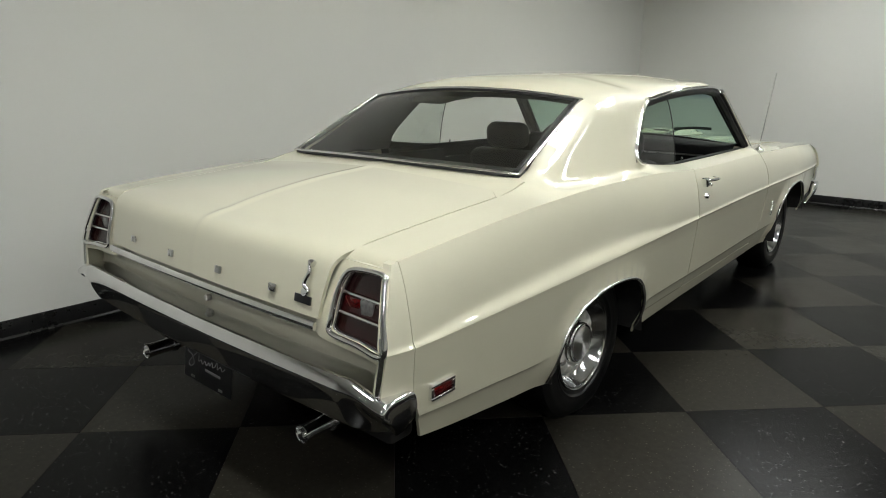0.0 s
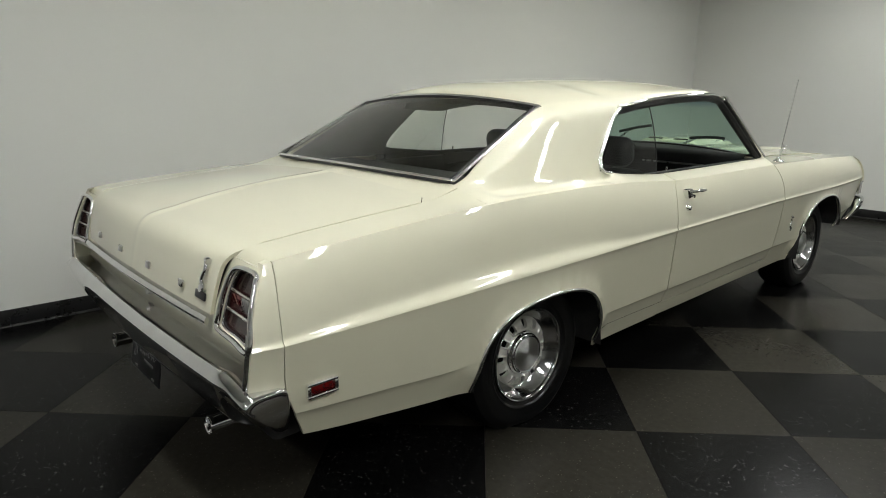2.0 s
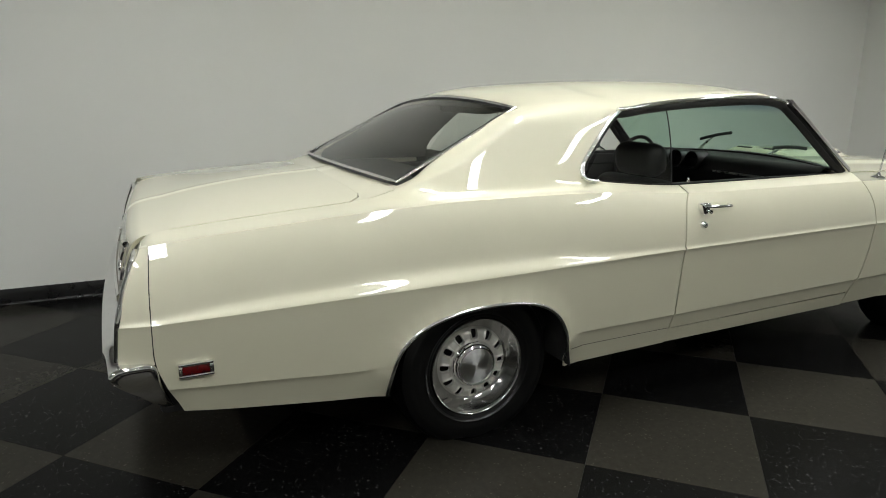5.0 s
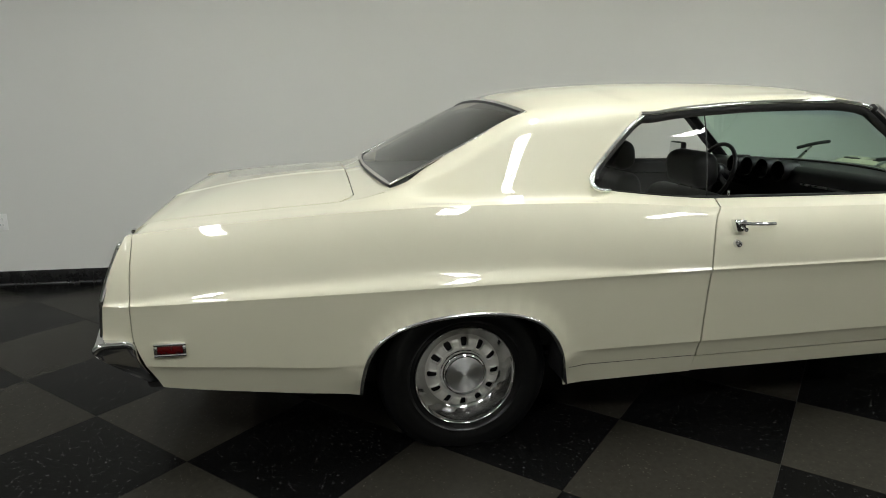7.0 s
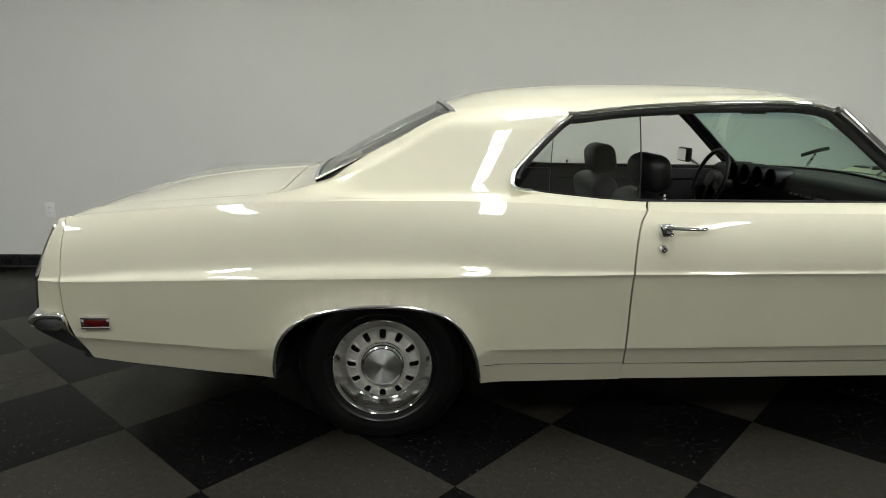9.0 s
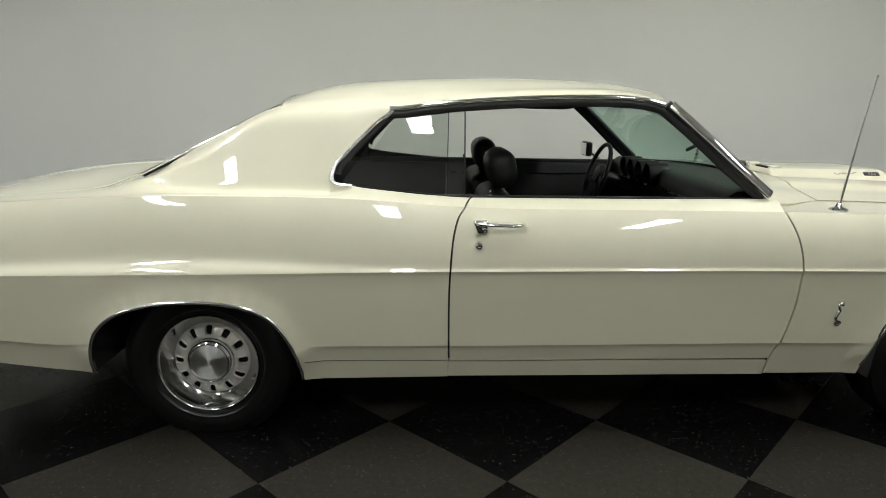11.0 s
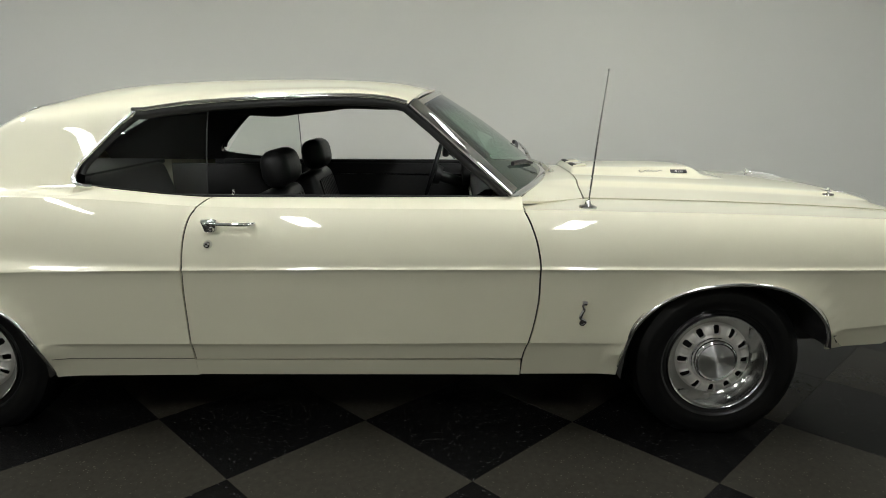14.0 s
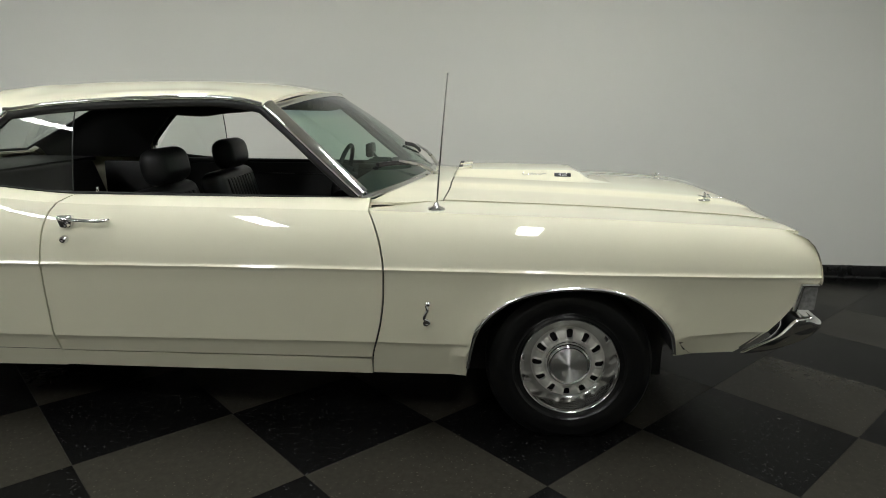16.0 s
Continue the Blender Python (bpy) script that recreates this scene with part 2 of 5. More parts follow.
def lathe(profile, n=48, centre=(0, 0, 0), axis="x", closed=False, bm=None):
    """A body turned about an axis through centre; the profile is of (along, radius)."""
    bm = bm or bmesh.new()
    c = Vector(centre)
    rings = []
    for along, r in profile:
        ring = []
        for k in range(n):
            a = 2 * math.pi * k / n
            s, t = math.cos(a) * r, math.sin(a) * r
            ring.append(bm.verts.new(c + Vector({"x": (along, s, t), "y": (s, along, t), "z": (s, t, along)}[axis])))
        rings.append(ring)
    pairs = list(zip(rings, rings[1:])) + ([(rings[-1], rings[0])] if closed else [])
    for A, B in pairs:
        for k in range(n):
            bm.faces.new((A[k], A[(k + 1) % n], B[(k + 1) % n], B[k]))
    bmesh.ops.recalc_face_normals(bm, faces=bm.faces)
    return bm


def block(x0, x1, y0, y1, z0, z1, bevel=0.0, segments=2, bm=None):
    own = bmesh.new()
    bmesh.ops.create_cube(own, size=1.0)
    for v in own.verts:
        v.co = Vector(((x0 + x1) / 2 + v.co.x * (x1 - x0), (y0 + y1) / 2 + v.co.y * (y1 - y0), (z0 + z1) / 2 + v.co.z * (z1 - z0)))
    if bevel:
        bmesh.ops.bevel(own, geom=own.edges[:], offset=bevel, segments=segments, affect="EDGES", profile=0.5)
    if bm is None:
        return own
    me = bpy.data.meshes.new("t")
    own.to_mesh(me)
    bm.from_mesh(me)
    bpy.data.meshes.remove(me)
    own.free()
    return bm


def turned(bm, m):
    bmesh.ops.transform(bm, matrix=m, verts=bm.verts)
    return bm


def mirrored(bm):
    """A copy of a bmesh on the other side of the car."""
    b = bm.copy()
    for v in b.verts:
        v.co.x = -v.co.x
    bmesh.ops.reverse_faces(b, faces=b.faces)
    return b


# ---- room ----
# EX and SY are out of view, set by the light those walls bounce
WX, WY, EX, SY, TOP = -1.80, 4.75, 6.6, -12.5, 3.05


def room():
    for name, box, label in (
        ("wall_west", (WX - 0.15, WX, SY - 0.15, WY + 0.15, -0.05, TOP), "smooth pale grey painted showroom wall"),
        ("wall_north", (WX, EX, WY, WY + 0.15, -0.05, TOP), "smooth pale grey painted end wall"),
        # these two stand out of view, added to send light back on the car
        ("unseen_wall_east", (EX, EX + 0.15, SY - 0.15, WY + 0.15, -0.05, TOP), "unseen pale grey wall, added to close the room"),
        ("unseen_wall_south", (WX, EX, SY - 0.15, SY, -0.05, TOP), "unseen pale grey wall, added to close the room"),
    ):
        tagged(finish(name, block(*box), WALL), label, "wall", kind="structure")
    tagged(finish("ceiling", block(WX - 0.15, EX + 0.15, SY - 0.15, WY + 0.15, TOP, TOP + 0.1), CEIL), "plain white ceiling", "ceiling", kind="structure")
    for name, box in (
        ("baseboard_west", (WX, WX + 0.009, SY, WY, 0.0, 0.10)),
        ("baseboard_north", (WX + 0.009, EX, WY - 0.009, WY, 0.0, 0.10)),
        ("baseboard_east", (EX - 0.009, EX, SY, WY - 0.009, 0.0, 0.10)),
        ("baseboard_south", (WX + 0.009, EX - 0.009, SY, SY + 0.009, 0.0, 0.10)),
    ):
        b = block(*box, bevel=0.003)
        x0, x1, y0, y1 = box[:4]
        toe = [(x1, y0, 0.0), (x1, y1, 0.0)] if x1 - x0 < 0.1 and x0 < 0 else [(x0, y0, 0.0), (x0, y1, 0.0)] if x1 - x0 < 0.1 else [(x0, y0 if y0 > 0 else y1, 0.0), (x1, y0 if y0 > 0 else y1, 0.0)]
        tube(toe, 0.012, 8, bm=b)
        tagged(finish(name, b, BASE), "glossy black vinyl baseboard along the wall", "baseboard", kind="structure")
    tagged(finish("floor", block(WX, EX, SY, WY, -0.05, -0.003), GROUT), "chequered floor of charcoal and taupe vinyl tiles", "floor", kind="structure")


room()


def outlet(y, z):
    o = tagged(new("wall_outlet"), "white duplex power outlet on the wall", "outlet")
    o.location = (WX, y, z)
    part("cover_plate", block(0, 0.006, -0.036, 0.036, -0.058, 0.058, 0.003), PLASTIC, o)
    for dz in (-0.021, 0.021):
        s = part("socket", block(0.006, 0.0085, -0.017, 0.017, dz - 0.014, dz + 0.014, 0.001), PLASTIC, o)
        part("slot", block(0.0084, 0.0092, -0.008, -0.006, dz - 0.003, dz + 0.006), SEAM, s)
        part("slot", block(0.0084, 0.0092, 0.006, 0.008, dz - 0.003, dz + 0.006), SEAM, s)


def ceiling_light(x, y, length=1.22, width=0.24):
    """A narrow fixture in two halves, its length across the car."""
    o = tagged(new("ceiling_light"), "lit narrow fluorescent ceiling light in two halves", "light", group="ceiling lights")
    sx, sy, e = length / 2, width / 2, 0.015
    o.location = (x, y, TOP)
    f = bmesh.new()
    for box in ((-sx, sx, -sy, -sy + e), (-sx, sx, sy - e, sy), (-sx, -sx + e, -sy + e, sy - e), (sx - e, sx, -sy + e, sy - e), (-e, e, -sy + e, sy - e)):
        block(*box, -0.04, -0.001, bm=f)
    part("frame", f, CEIL, o)
    for x0, x1 in ((-sx + e, -e), (e, sx - e)):
        part("diffuser", block(x0, x1, -sy + e, sy - e, -0.028, -0.022), DIFFUSER, o)


# the lamps at y -5.2 and 3.2 are added fill for the room's ends
for lx in (0.90, 3.575):
    for ly in (-5.2, -3.05, -0.8, 1.55, 3.2):
        if (lx, ly) != (3.575, 3.2):
            ceiling_light(lx, ly)
outlet(-4.13, 0.45)

# ---- the car: lines of its shape (x to its right, y to its front) ----
CREASE_X = smooth_curve([-2.75, -2.69, -2.64, -2.6, -2.3, -1.5, -0.5, 0.8, 1.2, 1.6, 1.8, 2.0, 2.25, 2.4], [0.915, 0.934, 0.948, 0.956, 0.964, 0.967, 0.960, 0.943, 0.945, 0.946, 0.942, 0.935, 0.919, 0.904])
CREASE_Z = smooth_curve([-2.75, -2.0, -1.4, -0.5, 0.8, 2.4], [0.657, 0.669, 0.678, 0.693, 0.700, 0.706])
SHOULDER_Z = smooth_curve([-2.75, -2.64, -2.60, -2.56, -2.24, -1.86, -1.55, -1.22, -0.95, -0.75, -0.55, -0.35, 0.7, 1.1, 1.5, 1.91, 2.2, 2.3, 2.4], [0.820, 0.861, 0.874, 0.880, 0.909, 0.934, 0.945, 0.947, 0.944, 0.934, 0.920, 0.914, 0.909, 0.903, 0.897, 0.884, 0.870, 0.860, 0.85])
SILL_Z = smooth_curve([-1.02, -0.92, -0.79, -0.6, -0.48, 0.0, 0.70], [0.990, 0.977, 0.963, 0.946, 0.940, 0.941, 0.948])
UPPER = smooth_curve([0, 0.15, 0.3, 0.45, 0.6, 0.7, 0.8, 0.9, 1.0], [0, -0.0026, -0.0073, -0.0138, -0.0228, -0.0307, -0.0402, -0.0515, -0.0650])
ROLL_KEYS = [-2.75, -2.6, -2.4, -2.0, -1.6, -1.2, -0.9, -0.4, 2.3]
ROLL_AT = smooth_curve(ROLL_KEYS, [0.003, 0.006, 0.014, 0.021, 0.027, 0.022, 0.010, 0.004, 0.004])
ROLL_WIDTH = smooth_curve(ROLL_KEYS, [0.004, 0.007, 0.014, 0.020, 0.026, 0.021, 0.010, 0.005, 0.005])
DRAWN_IN = smooth_curve(ROLL_KEYS, [0.022, 0.019, 0.011, 0.006, -0.003, -0.003, -0.002, 0.0, 0.0])
BOXY = smooth_curve([-2.75, -2.5, -2.0, -1.5, -0.5, 0.8, 1.5, 2.2], [0.66, 0.72, 0.81, 0.89, 1.0, 1.0, 1.0, 0.95])
BELOW = smooth_curve([-0.5, -0.28, -0.15, -0.06, 0], [-0.040, -0.0205, -0.0095, -0.0028, 0])
STEP = smooth_curve([-0.06, -0.025, -0.012, 0], [-0.008, -0.0078, -0.0058, 0])
STEP_DEPTH = smooth_curve([-2.7, -1.7, -1.2, -0.7, 2.4], [0.15, 0.25, 0.55, 1.0, 1.0])
TUCK = smooth_curve([0.2, 0.25, 0.30, 0.36, 0.396, 0.4045, 0.4075, 0.6], [-0.056, -0.0440, -0.0315, -0.0172, -0.0066, -0.0019, 0, 0])
TUCK_Z = smooth_curve([-2.75, -2.56, -2.25, -1.94, -1.04, -0.6, 0.2, 0.7, 1.06, 1.9, 2.12, 2.4], [0.465, 0.449, 0.424, 0.400, 0.395, 0.396, 0.400, 0.404, 0.406, 0.470, 0.491, 0.50])
REAR_ARCH = [(-1.874, 0.268), (-1.871, 0.347), (-1.842, 0.456), (-1.760, 0.527), (-1.632, 0.566), (-1.467, 0.578), (-1.302, 0.560), (-1.197, 0.505), (-1.130, 0.391), (-1.102, 0.243)]
FRONT_ARCH = [(1.074, 0.258), (1.098, 0.439), (1.137, 0.511), (1.199, 0.573), (1.300, 0.627), (1.463, 0.653), (1.607, 0.645), (1.714, 0.604), (1.802, 0.528), (1.838, 0.459), (1.850, 0.385)]
ROCKER_Z = smooth_curve([-2.75, -2.55, -2.29, -1.88, -1.1, -0.5, 0.8, 1.07, 1.85, 2.1, 2.4], [0.41, 0.362, 0.322, 0.275, 0.242, 0.248, 0.257, 0.262, 0.385, 0.40, 0.42])
ARCHES = [[(p.x, p.y) for p in spline([(a, b, 0) for a, b in arch], 44)] for arch in (REAR_ARCH, FRONT_ARCH)]


def bottom_z(y):
    """The lower edge of the side: sill and wheel openings."""
    for arch in ARCHES:
        ys = [p[0] for p in arch]
        if ys[0] <= y <= ys[-1]:
            return float(np.interp(y, ys, [p[1] for p in arch]))
    return ROCKER_Z(y)


def arch_gap(y, z):
    """The distance to the nearest wheel opening."""
    return min(min((y - a) ** 2 + (z - b) ** 2 for a, b in arch[::2]) for arch in ARCHES) ** 0.5


def flare(y, z):
    """The lip that stands out round each wheel opening."""
    return 0.014 * math.exp(-((arch_gap(y, z) / 0.042) ** 2))


def fade(a, b, v):
    t = min(1.0, max(0.0, (v - a) / (b - a)))
    return t * t * (3 - 2 * t)


def crease_roll(y, d):
    """How far the side leans in over the rounded swell above the crease, d above it."""
    c, w = ROLL_AT(y), ROLL_WIDTH(y)
    return 0.64 * w * (math.tanh((d - c) / w) + math.tanh(c / w))


def side_x(y, z):
    zc, zs = CREASE_Z(y), SHOULDER_Z(y)
    x = CREASE_X(y)
    if z >= zc:
        u = (z - zc) / (zs - zc)
        x += UPPER(u) * BOXY(y) - crease_roll(y, z - zc) - DRAWN_IN(y) * min(u, 1.0)
    else:
        v = z - TUCK_Z(y) + 0.4075
        x += BELOW(z - zc) + STEP_DEPTH(y) * STEP(z - zc) + TUCK(v) * (max(fade(0.02, 0.085, arch_gap(y, z)), 1 - fade(0.30, 0.40, v)) if v < 0.42 else 1)
    return x + flare(y, z)


def shoulder(y):
    return Vector((side_x(y, SHOULDER_Z(y)), y, SHOULDER_Z(y)))


ROWS_LOW = sorted({0.24, 0.27, 0.30, 0.33, 0.36, 0.385, 0.396, 0.4045, 0.4075, 0.413, 0.43, *np.linspace(0.46, 0.62, 9)})
ROWS_UP = [0, 0.01, 0.02, 0.035, 0.05, 0.08, 0.12, 0.15, 0.18, 0.21, 0.25, 0.30, 0.35, 0.45, 0.55, 0.64, 0.72, 0.79, 0.85, 0.9, 0.94, 0.97, 1.0]


def side_panel(left, right, columns, low=None):
    """A panel of the side between two upright seams, given as y by height, from its lower edge to the shoulder."""
    rows = []
    keys = [("z", z) for z in ROWS_LOW] + [("c", c) for c in (0.6, 0.35, 0.15, 0.05)] + [("u", t) for t in ROWS_UP]
    for kind, v in keys:
        row = []
        for u in columns:
            z = 0.6
            for _ in range(3):
                yl, yr = left(z), right(z)
                y = yl + (yr - yl) * u if not isinstance(u, tuple) else 0
                zc, zs = CREASE_Z(y), SHOULDER_Z(y)
                zb = max(bottom_z(y), low(y)) if low else bottom_z(y)
                if kind == "z":
                    follow = fade(0.27, 0.39, v) * (1 - fade(0.43, 0.60, v))
                    z = max(min(v + (TUCK_Z(y) - 0.4075) * follow, zc - 0.03), zb)
                elif kind == "c":
                    z = max(zc - 0.03 * v, zb)
                else:
                    z = zc + (zs - zc) * v
            row.append(Vector((side_x(y, z), y, z)))
        rows.append(row)
    return sheet(rows)


def columns_for(y0, y1, step, keys=()):
    ys = set(np.linspace(y0, y1, max(2, int(round((y1 - y0) / step)) + 1)).tolist())
    ys |= {k for k in keys if y0 < k < y1}
    ys = sorted(ys)
    keep = [ys[0]]
    for y in ys[1:]:
        if y - keep[-1] > 0.0008:
            keep.append(y)
    return [(y - y0) / (y1 - y0) for y in keep]


OUT = lambda p: Vector((p.x, 0, 0.3 * (p.z - 0.5)))  # noqa: E731
UP = lambda p: Vector((0, 0, 1))  # noqa: E731

car = tagged(new("car"), "cream two-door hardtop car with chrome trim on the chequered floor", "car")

DOOR_REAR = smooth_curve([0.2, 0.318, 0.42, 0.6, 0.70, 0.80, 0.88, 0.915, 0.95], [-0.548, -0.550, -0.554, -0.556, -0.553, -0.545, -0.526, -0.503, -0.485])
DOOR_FRONT = smooth_curve([0.2, 0.335, 0.42, 0.50, 0.60, 0.70, 0.78, 0.86, 0.905, 0.95], [0.700, 0.708, 0.730, 0.747, 0.758, 0.759, 0.748, 0.722, 0.700, 0.68])
TAIL_SEAM = smooth_curve([0.2, 0.345, 0.45, 0.535, 0.57, 0.64, 0.75, 0.87, 1.0], [-2.515, -2.530, -2.572, -2.598, -2.601, -2.600, -2.597, -2.588, -2.584])
NOSE = smooth_curve([0.2, 0.38, 0.42, 0.50, 0.58, 0.60, 0.668, 0.678, 0.73, 0.78, 0.821, 0.846, 0.860, 0.9], [2.04, 2.06, 2.11, 2.19, 2.252, 2.262, 2.276, 2.346, 2.342, 2.331, 2.312, 2.282, 2.236, 2.15])
GAP = 0.0034

arch_ys = [p[0] for a in ARCHES for p in a]
door_low = lambda y: 0.327 + 0.004 * y  # noqa: E731


def both_sides(name, bm, mat, parent, label="", depth=0.030, out=OUT, **more):
    rim(bm, depth, out, Vector((-1, 0, 0)))
    twin = mirrored(bm)
    return part(name, bm, mat, parent, label, **more), part(name, twin, mat, parent, label, **more)


quarters = both_sides("quarter_panel", side_panel(lambda z: TAIL_SEAM(z) + 0.0014, lambda z: DOOR_REAR(z) - GAP, columns_for(-2.61, -0.52, 0.045, arch_ys)), PAINT, car, depth=0.010, angle=24)
fenders = both_sides("front_fender", side_panel(lambda z: DOOR_FRONT(z) + GAP, NOSE, columns_for(0.74, 2.27, 0.04, arch_ys)), PAINT, car, depth=0.010, angle=24)
door_rows = side_panel(lambda z: DOOR_REAR(z) + GAP, lambda z: DOOR_FRONT(z) - GAP, columns_for(-0.5, 0.7, 0.05), door_low)
doors = both_sides("door", door_rows, PAINT, car, "cream door with a sharp body crease", angle=24)
sill_panel = bmesh.new()
sheet([[Vector((side_x(y, z), y, z)) for y in np.linspace(-0.552, 0.702, 24)] for z in (0.251, 0.265, 0.28, 0.30, 0.315, 0.3205)], sill_panel)
both_sides("rocker_panel", sill_panel, PAINT, car)
EXT = smooth_curve([0.3, 0.54, 0.60, 0.65, 0.74, 0.80, 0.835, 0.852, 0.9], [-2.71, -2.696, -2.690, -2.684, -2.664, -2.643, -2.627, -2.617, -2.60])
LID_EDGE = smooth_curve([0.5, 0.68, 0.77, 0.82, 0.85, 0.88], [0.650, 0.657, 0.670, 0.681, 0.695, 0.704])
ext = side_panel(EXT, lambda z: TAIL_SEAM(z) - 0.0014, columns_for(-2.72, -2.61, 0.010), lambda y: 0.538)
both_sides("quarter_extension", ext, PAINT, car)


# the ledge from the shoulder to the window opening, on door and quarter
def ledge(y0f, y1f, n, corner=False):
    rows = []
    for k in range(7):
        t = k / 6
        row = []
        for j in range(n + 1):
            y = y0f(t) + (y1f(t) - y0f(t)) * j / n
            s = shoulder(y)
            e = Vector((0.806, y, SILL_Z(y)))
            q = Vector((s.x + (e.x - s.x) * (1 - (1 - t) ** 1.5), y, s.z + (e.z - s.z) * (1 - (1 - t) ** 1.9)))
            f = 1 - fade(-1.0, -0.88, y)
            row.append(q.lerp(sail_point(y, 0.245 * t), f) if f > 0 else q)
        rows.append(row)
    rows.append([p + Vector((-0.012, 0, -0.006)) for p in rows[-1]])
    rows.append([p + Vector((0, 0, -0.05)) for p in rows[-1]])
    return sheet(rows)


# ---- roof, sail panels, deck ----
EDGE_X = smooth_curve([-1.76, -1.73, -1.45, -1.2, -1.0, -0.88, -0.77, -0.4, 0.05, 0.28], [0.682, 0.678, 0.656, 0.636, 0.664, 0.690, 0.727, 0.730, 0.727, 0.714])
EDGE_Z = smooth_curve([-1.76, -1.73, -1.45, -1.2, -1.0, -0.88, -0.77, -0.62, -0.478, -0.2, 0.055, 0.18, 0.28], [0.982, 0.993, 1.142, 1.262, 1.283, 1.283, 1.2605, 1.279, 1.293, 1.310, 1.316, 1.308, 1.284])
ROOF_Z = smooth_curve([-1.26, -1.2, -1.1, -0.95, -0.57, -0.19, 0.1, 0.25, 0.38], [1.288, 1.309, 1.341, 1.367, 1.391, 1.397, 1.388, 1.371, 1.341])
SAIL_FOOT_Z = smooth_curve([-1.76, -1.6, -1.45, -1.2, -1.0, -0.77], [0.946, 0.957, 0.964, 0.969, 0.967, 0.962])
SAIL_KNEE_Z = smooth_curve([-1.76, -1.6, -1.45, -1.2, -1.0, -0.77], [0.975, 1.030, 1.092, 1.218, 1.236, 1.215])
SAIL_LEAN_HIGH = smooth_curve([-1.76, -1.6, -1.45, -1.2, -1.0, -0.77, 0.0, 0.2, 0.28], [74, 62, 55, 66, 58, 40, 34, 50, 62])


def edge(y):
    return Vector((EDGE_X(y), y, EDGE_Z(y)))


def sail_x(y, z):
    """The broad face of the sail panel: leaning in more towards the roof, bowed and twisted a little along its length. Also its lean."""
    t = z - 1.0
    x = 0.802 + 0.26 * (z - 0.985) * (y + 1.1) - (0.335 * t + 0.06 * t * t) - 0.10 * max(0.0, -1.25 - y) ** 2 - 0.14 * (y + 1.08) ** 2
    return x, math.degrees(math.atan(0.335 + 0.12 * t - 0.26 * (y + 1.1)))


def sail_point(y, w):
    """w runs from the shoulder (0) over the foot (0.2) and the knee (0.75) to the roof's edge (1)."""
    lean = lambda a: Vector((-math.sin(radians(a)), 0, math.cos(radians(a))))  # noqa: E731
    zf, zk = SAIL_FOOT_Z(y), SAIL_KNEE_Z(y)
    (xf, af), (xk, ak) = sail_x(y, zf), sail_x(y, zk)
    end = fade(0.0, 1.0, (-1.40 - y) / 0.36)
    xf, af = xf + (0.790 - xf) * end, af + (70 - af) * end
    xk, ak = xk + (0.712 - xk) * end, ak + (74 - ak) * end
    stations = (
        (0.0, shoulder(y), Vector((-0.95, 0, 0.3))),
        (0.2, Vector((xf, y, zf)), lean(af)),
        (0.75, Vector((xk, y, zk)), lean(ak)),
        (1.0, edge(y), lean(SAIL_LEAN_HIGH(y))),
    )
    i = 0 if w < 0.2 else 1 if w < 0.75 else 2
    (w0, p, m0), (w1, q, m1) = stations[i : i + 2]
    t, far = (w - w0) / (w1 - w0), (q - p).length
    r = p * (1 + 2 * t) * (1 - t) ** 2 + m0 * far * t * (1 - t) ** 2 + q * t * t * (3 - 2 * t) + m1 * far * t * t * (t - 1)
    if i == 1 and end < 1:
        r.x += (sail_x(y, r.z)[0] - r.x) * (1 - end)
    return r


QW = smooth_curve([0.9, 0.97, 0.99, 1.01, 1.03, 1.055, 1.085, 1.15, 1.208, 1.258, 1.3], [-0.999, -0.998, -0.9965, -0.9955, -0.993, -0.982, -0.955, -0.892, -0.832, -0.774, -0.768])


def roof_point(y, p):
    """p runs from the edge (0) to the middle (1)."""
    e, z = edge(y), ROOF_Z(y)
    x = e.x * (1 - p)
    roll = max(0.0, e.x / math.tan(radians(SAIL_LEAN_HIGH(y))) - 3 * (z - e.z))
    return Vector((x, y, e.z + (z - e.z) * (1 - (1 - p) ** 3) + roll * p * math.exp(-p / 0.045)))


def roof_rear(p):
    return -1.2 - 0.03 * (1 - (1 - p) ** 2)


def roof_front(p):
    return 0.27 + 0.085 * (1 - (1 - p) ** 2)


DECK_Z = smooth_curve([-2.66, -2.62, -2.55, -2.35, -2.1, -1.87, -1.76, -1.70], [0.848, 0.866, 0.888, 0.931, 0.964, 0.982, 0.997, 1.010])
DECK_EDGE = smooth_curve([-2.66, -2.62, -2.43, -2.17, -1.86, -1.76, -1.70], [0.860, 0.876, 0.899, 0.922, 0.950, 0.976, 0.99])


def deck_point(x, y):
    """The rear deck: flat, with a faint ridge down its middle."""
    s = shoulder(y)
    t = abs(x) / s.x
    zc = DECK_Z(y)
    base = zc + 0.004 * math.exp(-((x / 0.02) ** 2)) + (DECK_EDGE(y) - zc) * min(1.0, t / 0.83) ** 1.5
    f = max(0.0, (t - 0.80) / 0.20)
    return Vector((x, y, base + (s.z - base) * f * f * (3 - 2 * f)))


def sail_skin(y, w):
    """The sail panel, running out into the deck at its rear end."""
    p = sail_point(y, w)
    f = fade(0.0, 1.0, (-1.60 - y) / 0.16)
    return Vector((p.x, y, p.z + (deck_point(p.x, y).z - p.z) * f)) if f > 0 else p


